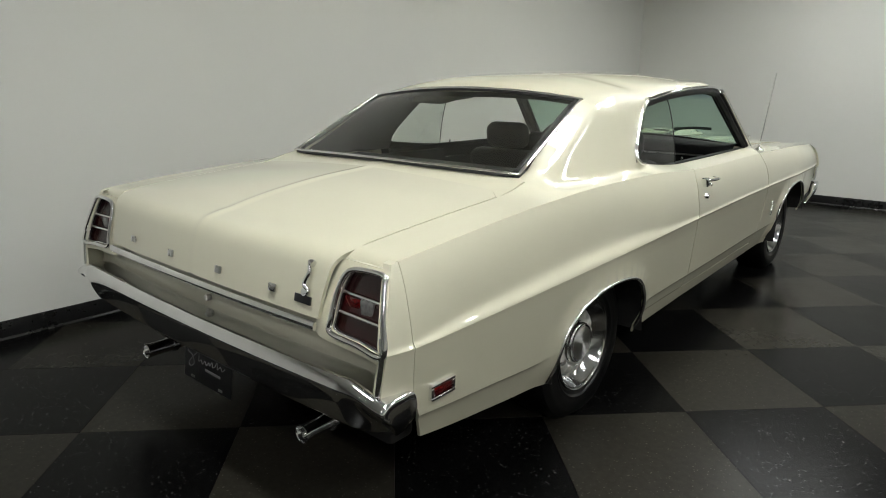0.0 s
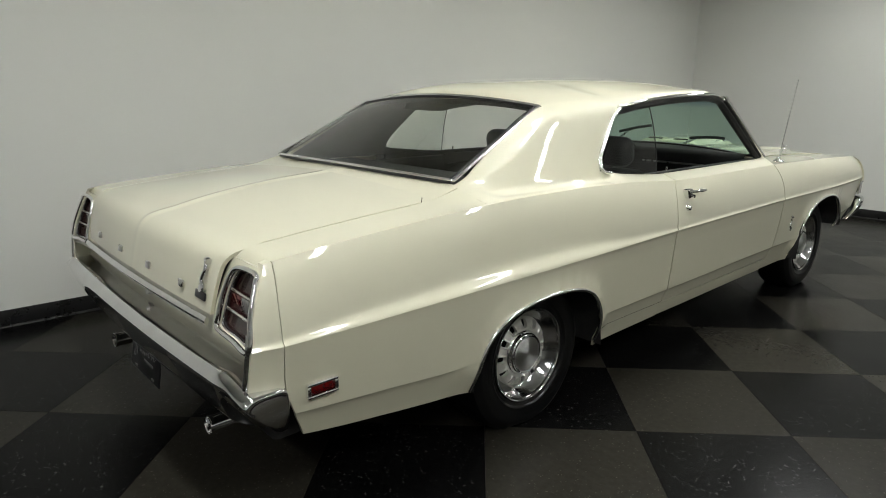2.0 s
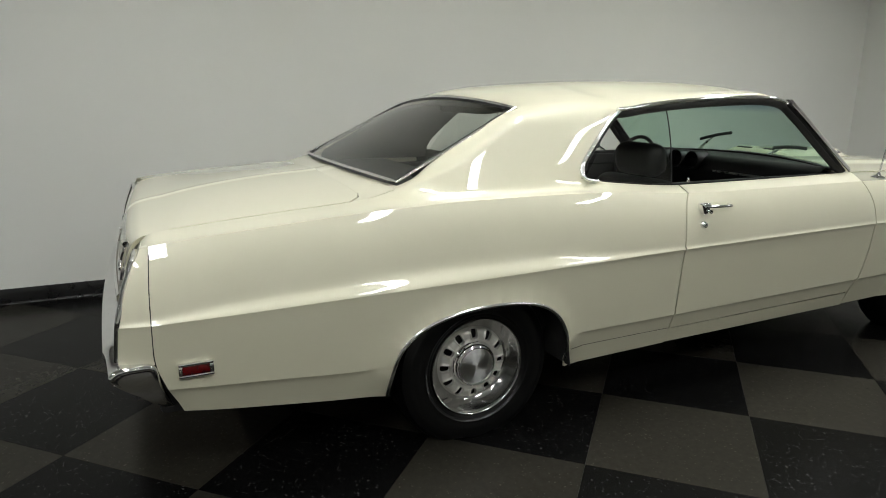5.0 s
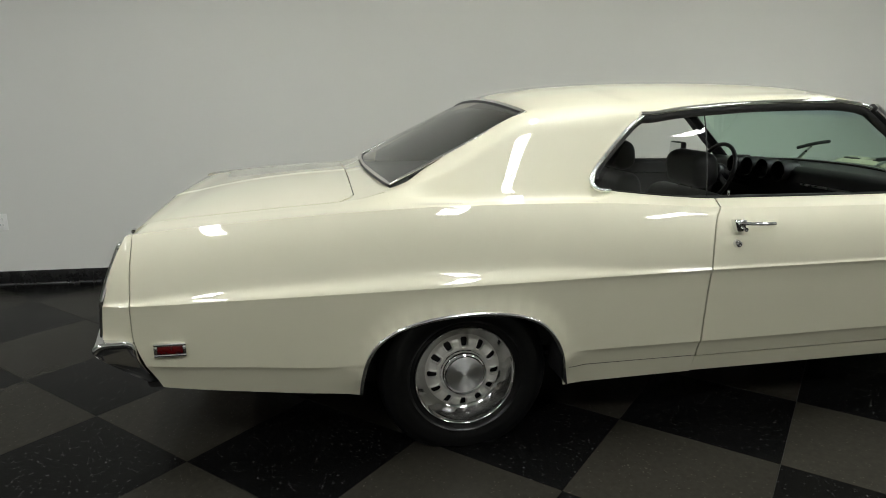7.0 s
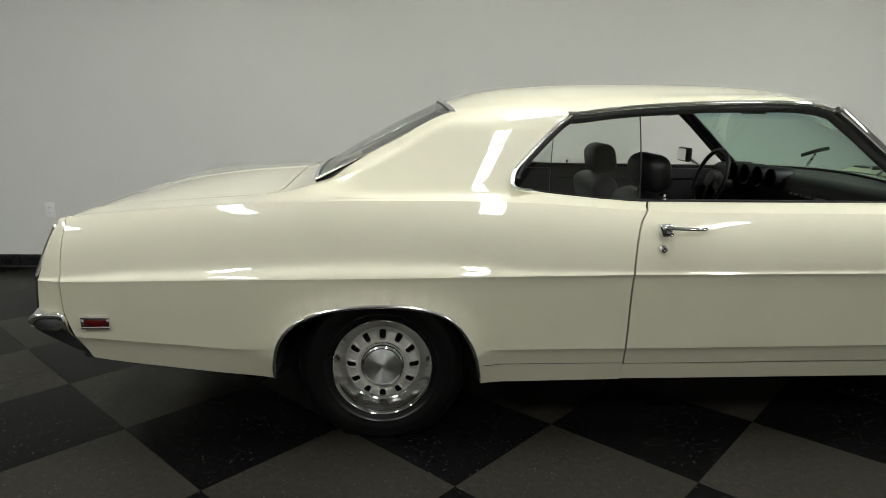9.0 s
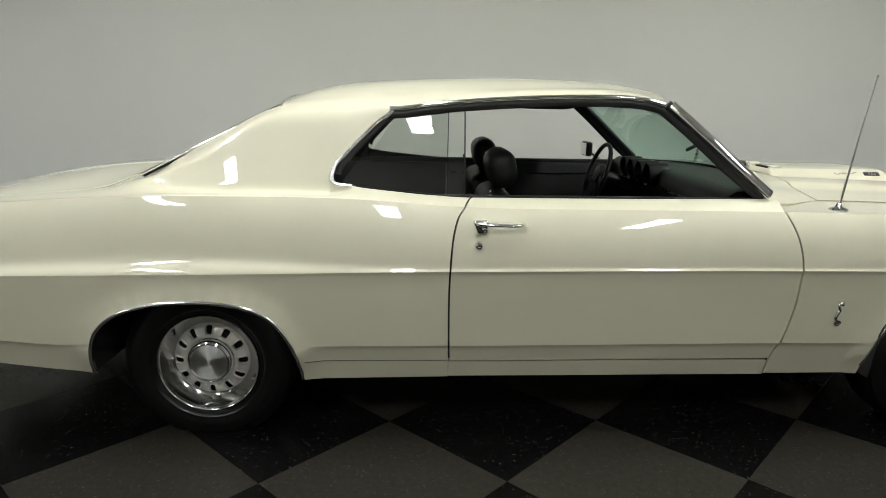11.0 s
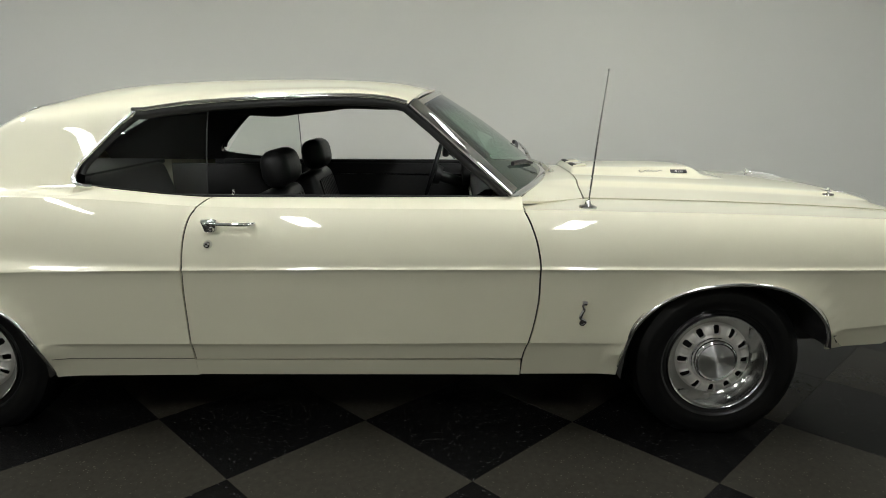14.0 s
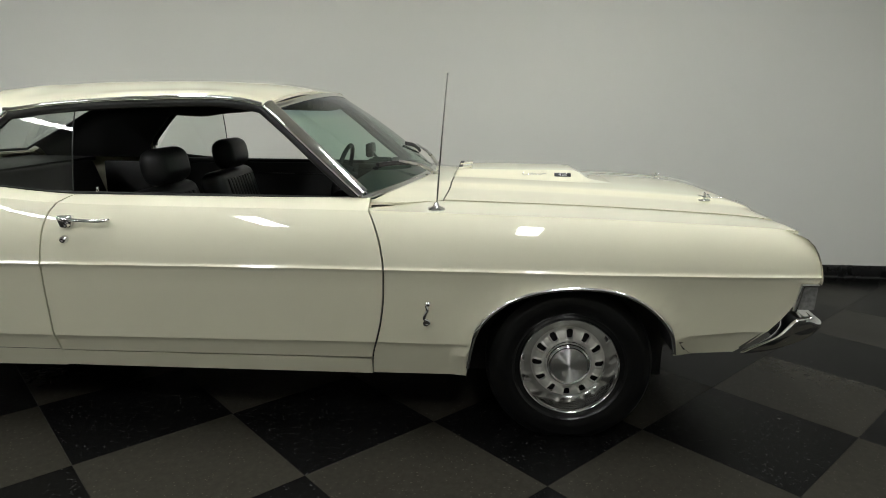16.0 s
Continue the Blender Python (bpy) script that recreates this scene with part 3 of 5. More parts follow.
for side in (doors, quarters):
    a, b = ((lambda t: DOOR_REAR(0.92) + GAP + 0.030 * t), (lambda t: DOOR_FRONT(0.91) - GAP)) if side is doors else ((lambda t: -0.9985), (lambda t: DOOR_REAR(0.92) - GAP + 0.030 * t))
    bm = ledge(a, b, 20)
    bm.normal_update()
    twin = mirrored(bm)
    part("window_ledge", bm, PAINT, side[0], flip_to=UP)
    part("window_ledge", twin, PAINT, side[1], flip_to=UP)


# roof and sail panels are one welded skin
CORNER = -0.985
for _ in range(4):
    CORNER = QW(sail_point(CORNER, 1.0).z)
SEAM_YS = np.linspace(-1.2, CORNER, 24).tolist()
SAIL_US = [(y + 1.76) / (CORNER + 1.76) for y in np.linspace(-1.76, -1.2, 28).tolist()[:-1] + SEAM_YS]
rows = []
for j in range(41):
    w = j / 40
    y1 = -0.985
    for _ in range(4):
        y1 = QW(sail_point(y1, w).z)
    rows.append([sail_skin(-1.76 + (y1 + 1.76) * u, w) for u in SAIL_US])
for _ in range(3):
    rows = [rows[0]] + [[b * 0.5 + (a + c) * 0.25 for a, b, c in zip(*trio)] for trio in zip(rows, rows[1:], rows[2:])] + [rows[-1]]
sail_rows = rows
roof_rows = []
ps = [0, 0.008, 0.016, 0.026, 0.038, 0.052, 0.07, 0.09, 0.12, 0.145, 0.17, 0.23, 0.3, 0.4, 0.5, 0.65, 0.8, 0.9, 1.0]
roof_us = [(y + 1.2) / 1.47 for y in SEAM_YS + np.linspace(CORNER, 0.27, 42).tolist()[1:]]
for p in ps + ps[-2::-1]:
    i = len(roof_rows)
    sign = 1 if i < len(ps) else -1
    row = []
    for u in roof_us:
        q = roof_point(roof_rear(p) + (roof_front(p) - roof_rear(p)) * u, p)
        row.append(Vector((q.x * sign, q.y, q.z)))
    roof_rows.append(row)
bm = sheet(roof_rows)
for sign in (1, -1):
    sheet([[Vector((p.x * sign, p.y, p.z)) for p in row] for row in sail_rows], bm)
bmesh.ops.remove_doubles(bm, verts=bm.verts, dist=2e-4)
bmesh.ops.recalc_face_normals(bm, faces=bm.faces)


def near_seam(v):
    """How far a point of the skin may be eased: most along the line where roof and sail panel meet."""
    y = min(max(v.y, -1.2), 0.2)
    e = edge(y)
    away = math.hypot(abs(v.x) - e.x, v.z - e.z)
    return (1 - fade(0.03, 0.14, away)) * fade(-1.22, -1.12, v.y) * (1 - fade(-0.62, -0.35, v.y))


inner_verts = [(v, near_seam(v.co)) for v in bm.verts if not any(e.is_boundary for e in v.link_edges)]
inner_verts = [(v, k) for v, k in inner_verts if k > 0.01]
for _ in range(60):
    eased = []
    for v, k in inner_verts:
        total, mean = 0.0, Vector()
        for e in v.link_edges:
            wgt = 1 / max(e.calc_length(), 0.002)
            mean += e.other_vert(v).co * wgt
            total += wgt
        eased.append(v.co.lerp(mean / total, 0.5 * k))
    for (v, _k), co in zip(inner_verts, eased):
        v.co = co
rim(bm, 0.012, lambda p: Vector((p.x, 0, p.z - 0.7)))
roof = part("roof", bm, PAINT, car, "smooth cream steel roof with broad sail panels", angle=50)
bm = sheet([[p + Vector((0, 0, -0.035)) for p in row] for row in roof_rows])
part("headliner", bm, VINYL, roof, "black perforated headliner")
SAG = smooth_curve([-1.0, -0.86, -0.61, -0.46, -0.335, -0.16, 0.0, 0.19, 0.26], [1.225, 1.216, 1.203, 1.222, 1.233, 1.252, 1.247, 1.246, 1.262])
ys = np.linspace(-0.95, 0.26, 30)
bm = sheet([[Vector((-EDGE_X(y) + dx, y, EDGE_Z(y) + 0.01 + (SAG(y) - EDGE_Z(y) - 0.01) * k)) for y in ys] for dx, k in ((0.015, 0), (0.035, 0.8), (0.05, 1), (0.07, 0.85), (0.12, 0))])
part("headliner_edge", bm, VINYL, roof, "sagging black headliner edge", flip_to=lambda p: Vector((0, 0, -1)))

LID_X, LID_Y = 0.715, -1.872
xs = sorted({*np.linspace(-LID_X, LID_X, 33).tolist(), -0.05, -0.035, -0.02, -0.01, 0.01, 0.02, 0.035, 0.05})


def lid_row(y):
    pull = lambda x: 0.0 if y < -2.0 else 0.06 * max(0, (abs(x) - 0.62) / (LID_X - 0.62)) ** 2 * (y + 2.0) / 0.13  # noqa: E731
    return [deck_point(x, y - pull(x)) for x in xs]


bow = lambda x: -0.020 * (1 - (x / 0.72) ** 2)  # noqa: E731
rows = [lid_row(y) for y in np.linspace(LID_Y, -2.52, 22)]
fall = spline([(-2.52, 0, 0), (-2.575, -0.011, 0), (-2.612, -0.025, 0), (-2.638, -0.055, 0), (-2.655, -0.11, 0), (-2.667, -0.165, 0), (-2.674, -0.205, 0)], 24)[1:]
for q in fall:
    k = (q.x + 2.52) / -0.154
    narrow = 1 - 0.085 * max(0.0, (k - 0.35) / 0.65) ** 1.3
    rows.append([Vector((x * narrow, q.x + bow(x) * k, deck_point(x, -2.52).z + q.y)) for x in xs])
bm = sheet(rows)
rim(bm, 0.012, lambda p: Vector((0, -0.5, 1)))
lid = part("trunk_lid", bm, PAINT, car, "cream trunk lid with a faint centre ridge", angle=50)
# strips of body beside and before the lid
for sign in (1, -1):
    rows = []
    for y in np.concatenate([np.linspace(-1.76, LID_Y - 0.06, 8), np.linspace(LID_Y - 0.08, -2.57, 20), [-2.582, -2.592, -2.600, -2.606]]):
        s = shoulder(y)
        row = []
        for t in np.linspace(0, 1, 9):
            inner_x = LID_X + 0.006 - 0.016 * max(0.0, (-2.574 - y) / 0.032)
            x = inner_x + (s.x - inner_x) * t
            q = deck_point(x, y)
            if y < -2.57:
                q.z -= (abs(y + 2.57) / 0.036) ** 2 * 0.020
            q.x *= sign
            row.append(q)
        rows.append(row)
    bm = sheet(rows)
    rim(bm, 0.012, UP)
    part("deck_side", bm, PAINT, car)
rows = []
for k in range(8):
    row = []
    for x in np.linspace(-0.715, 0.715, 31):
        y0 = LID_Y + 0.005 - (0.06 * max(0, (abs(x) - 0.62) / (LID_X - 0.62)) ** 2)
        y1 = -1.735 - 0.045 * (1 - (x / 0.7) ** 2)
        row.append(deck_point(x, y0 + (y1 - y0) * k / 7) - Vector((0, 0, 0.0035 * (1 - k / 7) ** 2)))
    rows.append(row)
bm = sheet(rows)
rim(bm, 0.012, UP)
part("deck_panel", bm, PAINT, car)
# a near-black block added under the lid, for the shade in its gaps
part("lid_gap_shade", block(-0.80, 0.80, -2.55, -1.80, 0.60, 0.80), SEAM, car)

# ---- glass ----
def pane(name, top, bottom, n, mat, bulge, label=""):
    rows = []
    for k in range(13):
        t = k / 12
        rows.append([Vector(a).lerp(Vector(b), t) + Vector(bulge) * math.sin(math.pi * t) for a, b in zip(top, bottom)])
    bm = sheet(rows)
    ob = part(name, bm, mat, car, label, angle=80, flip_to=lambda p: Vector((p.x, 2 * p.y, 1)))
    ob.visible_shadow = False
    return ob


def rear_top(x):
    q = 1 - (x / 0.622) ** 2
    return Vector((x, -1.208 - 0.03 * q, 1.258 + 0.042 * q))


def rear_bottom(x):
    q = 1 - (x / 0.672) ** 2
    return Vector((x, -1.735 - 0.045 * q, 0.992 + 0.010 * q))


US = [math.sin(a) for a in np.linspace(-math.pi / 2, math.pi / 2, 31)]
rear_glass = pane("rear_window", [rear_top(0.622 * u) for u in US], [rear_bottom(0.672 * u) for u in US], 30, GLASS, (0, -0.004, 0.012), "large raked rear window, reflecting the wall")


def front_top(x):
    q = 1 - (x / 0.69) ** 2
    return Vector((x, 0.285 + 0.085 * q, 1.278 + 0.058 * q))


def front_bottom(x):
    q = 1 - (x / 0.775) ** 2
    return Vector((x, 0.668 + 0.20 * q, 0.945 + 0.035 * q))


windshield = pane("windshield", [front_top(0.69 * u) for u in US], [front_bottom(0.775 * u) for u in US], 30, TINTED, (0, 0.012, 0.012), "green-tinted curved windshield with a bluish top band")


def loop_of(top, bottom, xt, xb, n=24, m=8):
    t = [top(xt * u) for u in np.linspace(-1, 1, n)]
    b = [bottom(xb * u) for u in np.linspace(1, -1, n)]
    r = [t[-1].lerp(b[0], k / m) for k in range(1, m)]
    l = [b[-1].lerp(t[0], k / m) for k in range(1, m)]
    return t + r + b + l


part("window_trim", tube([p + Vector((0, -0.003, 0.007)) for p in loop_of(rear_top, rear_bottom, 0.628, 0.678)], 0.0075, 8, 0.7, up=(0, -0.4, 1), closed=True), BRIGHT, rear_glass, "bright chrome trim")
part("window_seal", tube(loop_of(rear_top, rear_bottom, 0.606, 0.652), 0.013, 6, 0.5, up=(0, -0.4, 1), closed=True), TRIM, rear_glass, "black rubber seal")
part("window_trim", tube(loop_of(front_top, front_bottom, 0.70, 0.788), 0.016, 8, 0.5, up=(0, 0.5, 1), closed=True), BRIGHT, windshield, "bright chrome trim")
part("window_seal", tube(loop_of(front_top, front_bottom, 0.668, 0.752), 0.010, 6, 0.6, up=(0, 0.5, 1), closed=True), TRIM, windshield, "black rubber seal")

for sign in (1, -1):
    def at(p):
        return Vector((p[0] * sign, p[1], p[2]))

    drip = [edge(y) + Vector((0.008, 0, 0.0)) for y in np.linspace(-0.78, 0.26, 30)]
    part("drip_rail", tube([at(p) for p in drip], 0.011, 8, 0.8), CHROME, car, "chrome drip rail over the side windows")
    seal = [edge(y) + Vector((-0.004, 0, -0.020)) for y in np.linspace(-0.78, 0.255, 30)] + [Vector((0.735, 0.36, 1.185)), Vector((0.765, 0.50, 1.06)), Vector((0.790, 0.635, 0.950))]
    part("window_seal", tube([at(p) for p in seal], 0.017, 8), TRIM, car, "black rubber seal")
    pillar = [Vector((0.716, 0.262, 1.288)), Vector((0.738, 0.36, 1.205)), Vector((0.772, 0.52, 1.065)), Vector((0.799, 0.642, 0.960))]
    post = part("windshield_pillar", tube([at(p + Vector((-0.012, 0.012, 0))) for p in spline(pillar, 12)], 0.030, 10, 0.8), TRIM, car, "black inner pillar")
    part("pillar_trim", tube([at(p + Vector((0.012, 0.022, 0.004))) for p in spline(pillar, 12)], 0.027, 8, 0.5, up=(0.7 * sign, 0.6, 0.4)), CHROME, post, "chrome pillar moulding")
    rear_line = []
    for w in np.linspace(1, 0.22, 26):
        y1 = -0.985
        for _ in range(4):
            y1 = QW(sail_point(y1, w).z)
        rear_line.append(sail_point(y1, w) + Vector((0.004, 0.004, 0)))
    hook = [Vector((0.806, -0.994, 1.012)), Vector((0.812, -0.988, 0.995)), Vector((0.815, -0.972, 0.985)), Vector((0.814, -0.948, 0.981)), Vector((0.812, -0.922, 0.979))]
    part("quarter_window_trim", tube([at(p) for p in spline([q for q in rear_line if q.z > 1.03] + hook, 60)], 0.0105, 10, 0.8), BRIGHT, car, "chrome window moulding")
    part("window_seal", tube([at(p + Vector((-0.014, 0.020, -0.002))) for p in rear_line if p.z > 1.02], 0.011, 8), TRIM, car, "black rubber seal")
    rows = []
    for k in range(9):
        t = k / 8
        row = []
        for j in range(15):
            u = j / 14
            top = Vector((0.706 + 0.016 * u, -0.775 + (0.275) * u, EDGE_Z(-0.775 + 0.275 * u) - 0.012))
            low = Vector((0.780 + 0.02 * u, -0.975 + 0.475 * u, SILL_Z(-0.975 + 0.475 * u) - 0.02))
            q = low.lerp(top, t)
            d = 1.26 - q.z
            row.append(at(Vector((0.716 + 0.404 * d - 0.775 * d * d + 0.61 * d**3 + 0.022 * (q.y + 0.6), q.y, q.z))))
        rows.append(row)
    pane_ob = part("quarter_window", sheet(rows), GLASS, car, "raised fixed quarter glass", angle=80, flip_to=OUT)
    pane_ob.visible_shadow = False
    part("glass_edge", tube([r[-1] + Vector((0, 0.002, 0)) for r in rows], 0.0026, 6), TRIM, pane_ob, "dark polished glass edge")
    part("glass_clip", block(*sorted((sign * 0.712, sign * 0.724)), -0.522, -0.498, 1.262, 1.284, 0.003), STEEL, pane_ob)

# ---- front: hood, fender tops, cowl, nose ----
HOOD_Z = smooth_curve([0.75, 0.95, 1.3, 1.7, 1.95, 2.12, 2.2, 2.26, 2.3, 2.38, 2.47], [0.975, 0.971, 0.960, 0.942, 0.928, 0.914, 0.904, 0.888, 0.866, 0.815, 0.76])


def top_point(x, y):
    """Fender tops and hood, with the hood's raised middle."""
    s = shoulder(min(y, 2.29))
    t = abs(x) / s.x
    mid = HOOD_Z(y) - 0.012
    raise_ = 0.016 * (1 / (1 + math.exp((abs(x) - 0.40) / 0.012)))
    edge_z = s.z - 1.2 * max(0, y - 2.28)
    base = mid + (edge_z - mid) * fade(0, 1, t**1.35)
    return Vector((x, y, base + raise_ * min(1, max(0, (2.36 - y) / 0.2))))


HX = 0.632
hood_rear = lambda x: 0.965 + 0.03 * (1 - (x / HX) ** 2)  # noqa: E731
hood_front = lambda x: 2.28 + 0.09 * (1 - (x / 0.9) ** 2)  # noqa: E731
xs_h = sorted({*np.linspace(-HX, HX, 41).tolist(), *(s * v for s in (1, -1) for v in (0.37, 0.385, 0.395, 0.405, 0.415, 0.43))})
bm = sheet([[top_point(x, hood_rear(x) + (hood_front(x) - hood_rear(x)) * u) for x in xs_h] for u in np.linspace(0, 1, 44)])
rim(bm, 0.012, UP)
hood = part("hood", bm, PAINT, car, "cream hood with raised middle and black-badged scoop", angle=50)
for sign in (1, -1):
    rows = []
    for u in np.linspace(0, 1, 44):
        row = []
        for t in np.linspace(0, 1, 12):
            y = (DOOR_FRONT(0.905) + GAP) + (2.270 - DOOR_FRONT(0.905) - GAP) * u
            s = shoulder(min(y, 2.29))
            inner = HX + 0.009 if y > 0.94 else min(HX + 0.009 + (0.94 - y) * 0.62, 0.765)
            q = top_point(inner + (s.x - inner) * t, y)
            q.z -= 0.004 * (1 - t) ** 3
            q.x *= sign
            row.append(q)
        rows.append(row)
    bm = sheet(rows)
    rim(bm, 0.012, UP)
    part("fender_top", bm, PAINT, fenders[0 if sign > 0 else 1], angle=50)
# cowl between hood and windshield
rows = []
for k in range(6):
    row = []
    for u in np.linspace(-1, 1, 35):
        a = front_bottom(0.79 * u) + Vector((0, 0.012, -0.004))
        x = (HX + 0.003) * u
        b = top_point(x, hood_rear(x) - 0.006)
        q = a.lerp(b, k / 5)
        q.z += (top_point(q.x, max(q.y, 0.66)).z - 0.002 - q.z) * fade(0.7, 1.0, abs(u)) * (0.4 + 0.12 * k)
        row.append(q)
    rows.append(row)
bm = sheet(rows)
rim(bm, 0.01, UP)
part("cowl", bm, PAINT, car, angle=50)
for sign in (1, -1):
    rows = [[top_point(x, y) + Vector((0, 0, -0.007)) for x in np.linspace(0.64, 0.86, 8)] for y in np.linspace(0.66, 0.95, 8)]
    part("cowl_corner", turned(sheet(rows), Matrix.Scale(sign, 4, (1, 0, 0))), PAINT, car, flip_to=UP)
# solid near-black filler, giving the hood's gaps their shade
part("engine_bay_fill", block(-0.70, 0.70, 0.86, 2.15, 0.35, 0.84), SEAM, car)
# nose across the front
rows = []
for z in (0.866, 0.860, 0.852, 0.838, 0.816, 0.79, 0.76, 0.73, 0.70, 0.678):
    row = []
    for u in np.linspace(-1, 1, 41):
        yy = NOSE(z)
        xe = side_x(min(yy, 2.2), min(z, SHOULDER_Z(2.2)))
        y = yy + 0.075 * (1 - u * u)
        row.append(Vector((xe * u, y, min(z + 0.0 * u, top_point(xe * u * 0.9, 2.2).z))))
    rows.append(row)
bm = sheet(rows)
part("nose_panel", bm, PAINT, car, angle=50, flip_to=lambda p: Vector((0, 1, 0.2)))
rows = []
for z in (0.678, 0.60, 0.50, 0.42):
    rows.append([Vector((0.90 * u, NOSE(z - 0.012) + 0.06 * (1 - u * u), z)) for u in np.linspace(-1, 1, 21)])
part("grille", sheet(rows), TRIM, car, "dark recessed grille", flip_to=lambda p: Vector((0, 1, 0)))


# ---- bumpers ----
def bumper(name, centre, wing, half, bow_y, label):
    """A chrome bar along x whose section changes from the middle to the corners, with rounded ends."""
    rows = []
    us = sorted({*np.linspace(-1, 1, 41).tolist(), *(s * v for s in (1, -1) for v in (0.72, 0.74, 0.76, 0.78, 0.82, 0.84, 0.86, 0.88, 0.92, 0.94, 0.96, 0.98, 0.99))})
    for u in us:
        a = min(1.0, max(0.0, (abs(u) - 0.84) / 0.16))
        a = a * a * (3 - 2 * a)
        rows.append([Vector((half * u * (1 - 0.13 * a * min(1.0, max(0.0, (0.50 - q[1]) / 0.17)) ** 1.3 * (0.5 if bow_y > 0 else 1.0)), p[0] + (q[0] - p[0]) * a + bow_y * (1 - u * u), p[1] + (q[1] - p[1]) * a)) for p, q in zip(centre, wing)])
    for order in (1, -1):
        end = rows[-1] if order == 1 else rows[0]
        mid = sum(end, Vector()) / len(end)
        for s, d in ((0.97, 0.006), (0.90, 0.011), (0.70, 0.014)):
            ring = [mid.lerp(p, s) + Vector((order * d, 0, 0)) for p in end]
            rows.append(ring) if order == 1 else rows.insert(0, ring)
    bm = bmesh.new()
    V = [[bm.verts.new(p) for p in row] for row in rows]
    m = len(centre)
    for A, B in zip(V, V[1:]):
        for k in range(m):
            bm.faces.new((A[k], A[(k + 1) % m], B[(k + 1) % m], B[k]))
    bm.faces.new(V[0])
    bm.faces.new(V[-1])
    bmesh.ops.recalc_face_normals(bm, faces=bm.faces)
    return part(name, bm, CHROME, car, label, angle=40)


def closed_section(points, n):
    return [(p.x, p.y) for p in spline([(a, b, 0) for a, b in points], n, closed=True)]


REAR_WING = [(-2.602, 0.537), (-2.655, 0.543), (-2.697, 0.540), (-2.721, 0.526), (-2.722, 0.509), (-2.698, 0.482), (-2.650, 0.432), (-2.602, 0.375), (-2.568, 0.347), (-2.553, 0.353), (-2.567, 0.405), (-2.588, 0.475)]
REAR_MID = [(-2.628, 0.566), (-2.660, 0.571), (-2.698, 0.573), (-2.716, 0.568), (-2.729, 0.554), (-2.734, 0.540), (-2.727, 0.505), (-2.708, 0.455), (-2.692, 0.424), (-2.672, 0.412), (-2.638, 0.410), (-2.632, 0.490)]
bumper("rear_bumper", closed_section(REAR_MID, 48), closed_section(REAR_WING, 48), 0.952, -0.030, "chrome rear bumper wrapping round the corners")
FRONT_WING = [(2.235, 0.520), (2.262, 0.552), (2.290, 0.560), (2.322, 0.566), (2.346, 0.556), (2.355, 0.540), (2.345, 0.519), (2.304, 0.478), (2.205, 0.426), (2.120, 0.405), (2.095, 0.405), (2.110, 0.420), (2.199, 0.480)]
FRONT_MID = [(2.250, 0.535), (2.270, 0.552), (2.293, 0.560), (2.322, 0.564), (2.346, 0.556), (2.355, 0.540), (2.348, 0.519), (2.325, 0.468), (2.305, 0.430), (2.285, 0.408), (2.270, 0.405), (2.258, 0.420), (2.250, 0.480)]
bumper("front_bumper", closed_section(FRONT_MID, 44), closed_section(FRONT_WING, 44), 0.930, 0.060, "chrome front bumper wrapping round the corners")

# front side lamp between nose and bumper
for sign in (1, -1):
    rows = [[Vector((sign * x, y, z)) for x, y in ((0.915, 2.282 - (0.675 - z) * 0.15), (0.915, 2.335 - (0.675 - z) * 0.05), (0.80, 2.36))] for z in (0.675, 0.64, 0.585)]
    lamp = part("turn_lamp", sheet(rows), CLEAR, car, "clear turn signal lamp", flip_to=OUT)
    part("lamp_bezel", tube([Vector((sign * 0.917, 2.275, 0.678)), Vector((sign * 0.917, 2.335, 0.678))], 0.006), CHROME, lamp)
    part("lamp_bezel", tube([Vector((sign * 0.917, 2.279, 0.678)), Vector((sign * 0.916, 2.263, 0.580))], 0.008), CHROME, lamp)

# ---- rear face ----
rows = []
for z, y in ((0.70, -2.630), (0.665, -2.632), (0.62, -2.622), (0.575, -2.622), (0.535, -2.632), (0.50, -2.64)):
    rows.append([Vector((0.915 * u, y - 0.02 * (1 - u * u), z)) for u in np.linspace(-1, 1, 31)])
# the shade between lid and bumper is in this panel's colour
rear_panel = part("rear_panel", sheet(rows), PANEL, car, "satin cream panel between trunk lid and bumper, its shade put in the colour", angle=60, flip_to=lambda p: Vector((0, -1, 0)))
part("lock_cylinder", lathe([(-2.662, 0), (-2.662, 0.008), (-2.659, 0.011), (-2.63, 0.011)], 20, (0.02, 0, 0.60), "y"), STEEL, rear_panel)
trim_line = [Vector((0.655 * u, -2.687 - 0.020 * (1 - u * u), 0.668 + 0.004 * (1 - u * u))) for u in np.linspace(-1, 1, 25)]
part("trunk_moulding", tube(trim_line, 0.013, 8, 0.5, up=(0, -1, 0.15)), BRIGHT, lid, "wide bright chrome moulding along the lid")


def lamp_face(x, z, out=0.0):
    """The slanting plane of the lamps."""
    t = max(0.0, (z - 0.63) / 0.21)
    return Vector((x, -2.676 + 0.058 * t**1.5 - out - 0.008 * min(1.0, max(0.0, (abs(x) - 0.72) / 0.20)), z))


def lamp_outer(z):
    y = EXT(z)
    return side_x(y, min(z, SHOULDER_Z(y))) - 0.010


LAMP_OUTLINE = [(0.712, 0.662), (0.708, 0.70), (0.712, 0.765), (0.726, 0.815), (0.756, 0.838), (0.83, 0.846), (0.880, 0.843), (lamp_outer(0.822) - 0.003, 0.822), (lamp_outer(0.74), 0.74), (lamp_outer(0.655), 0.655), (0.82, 0.657)]


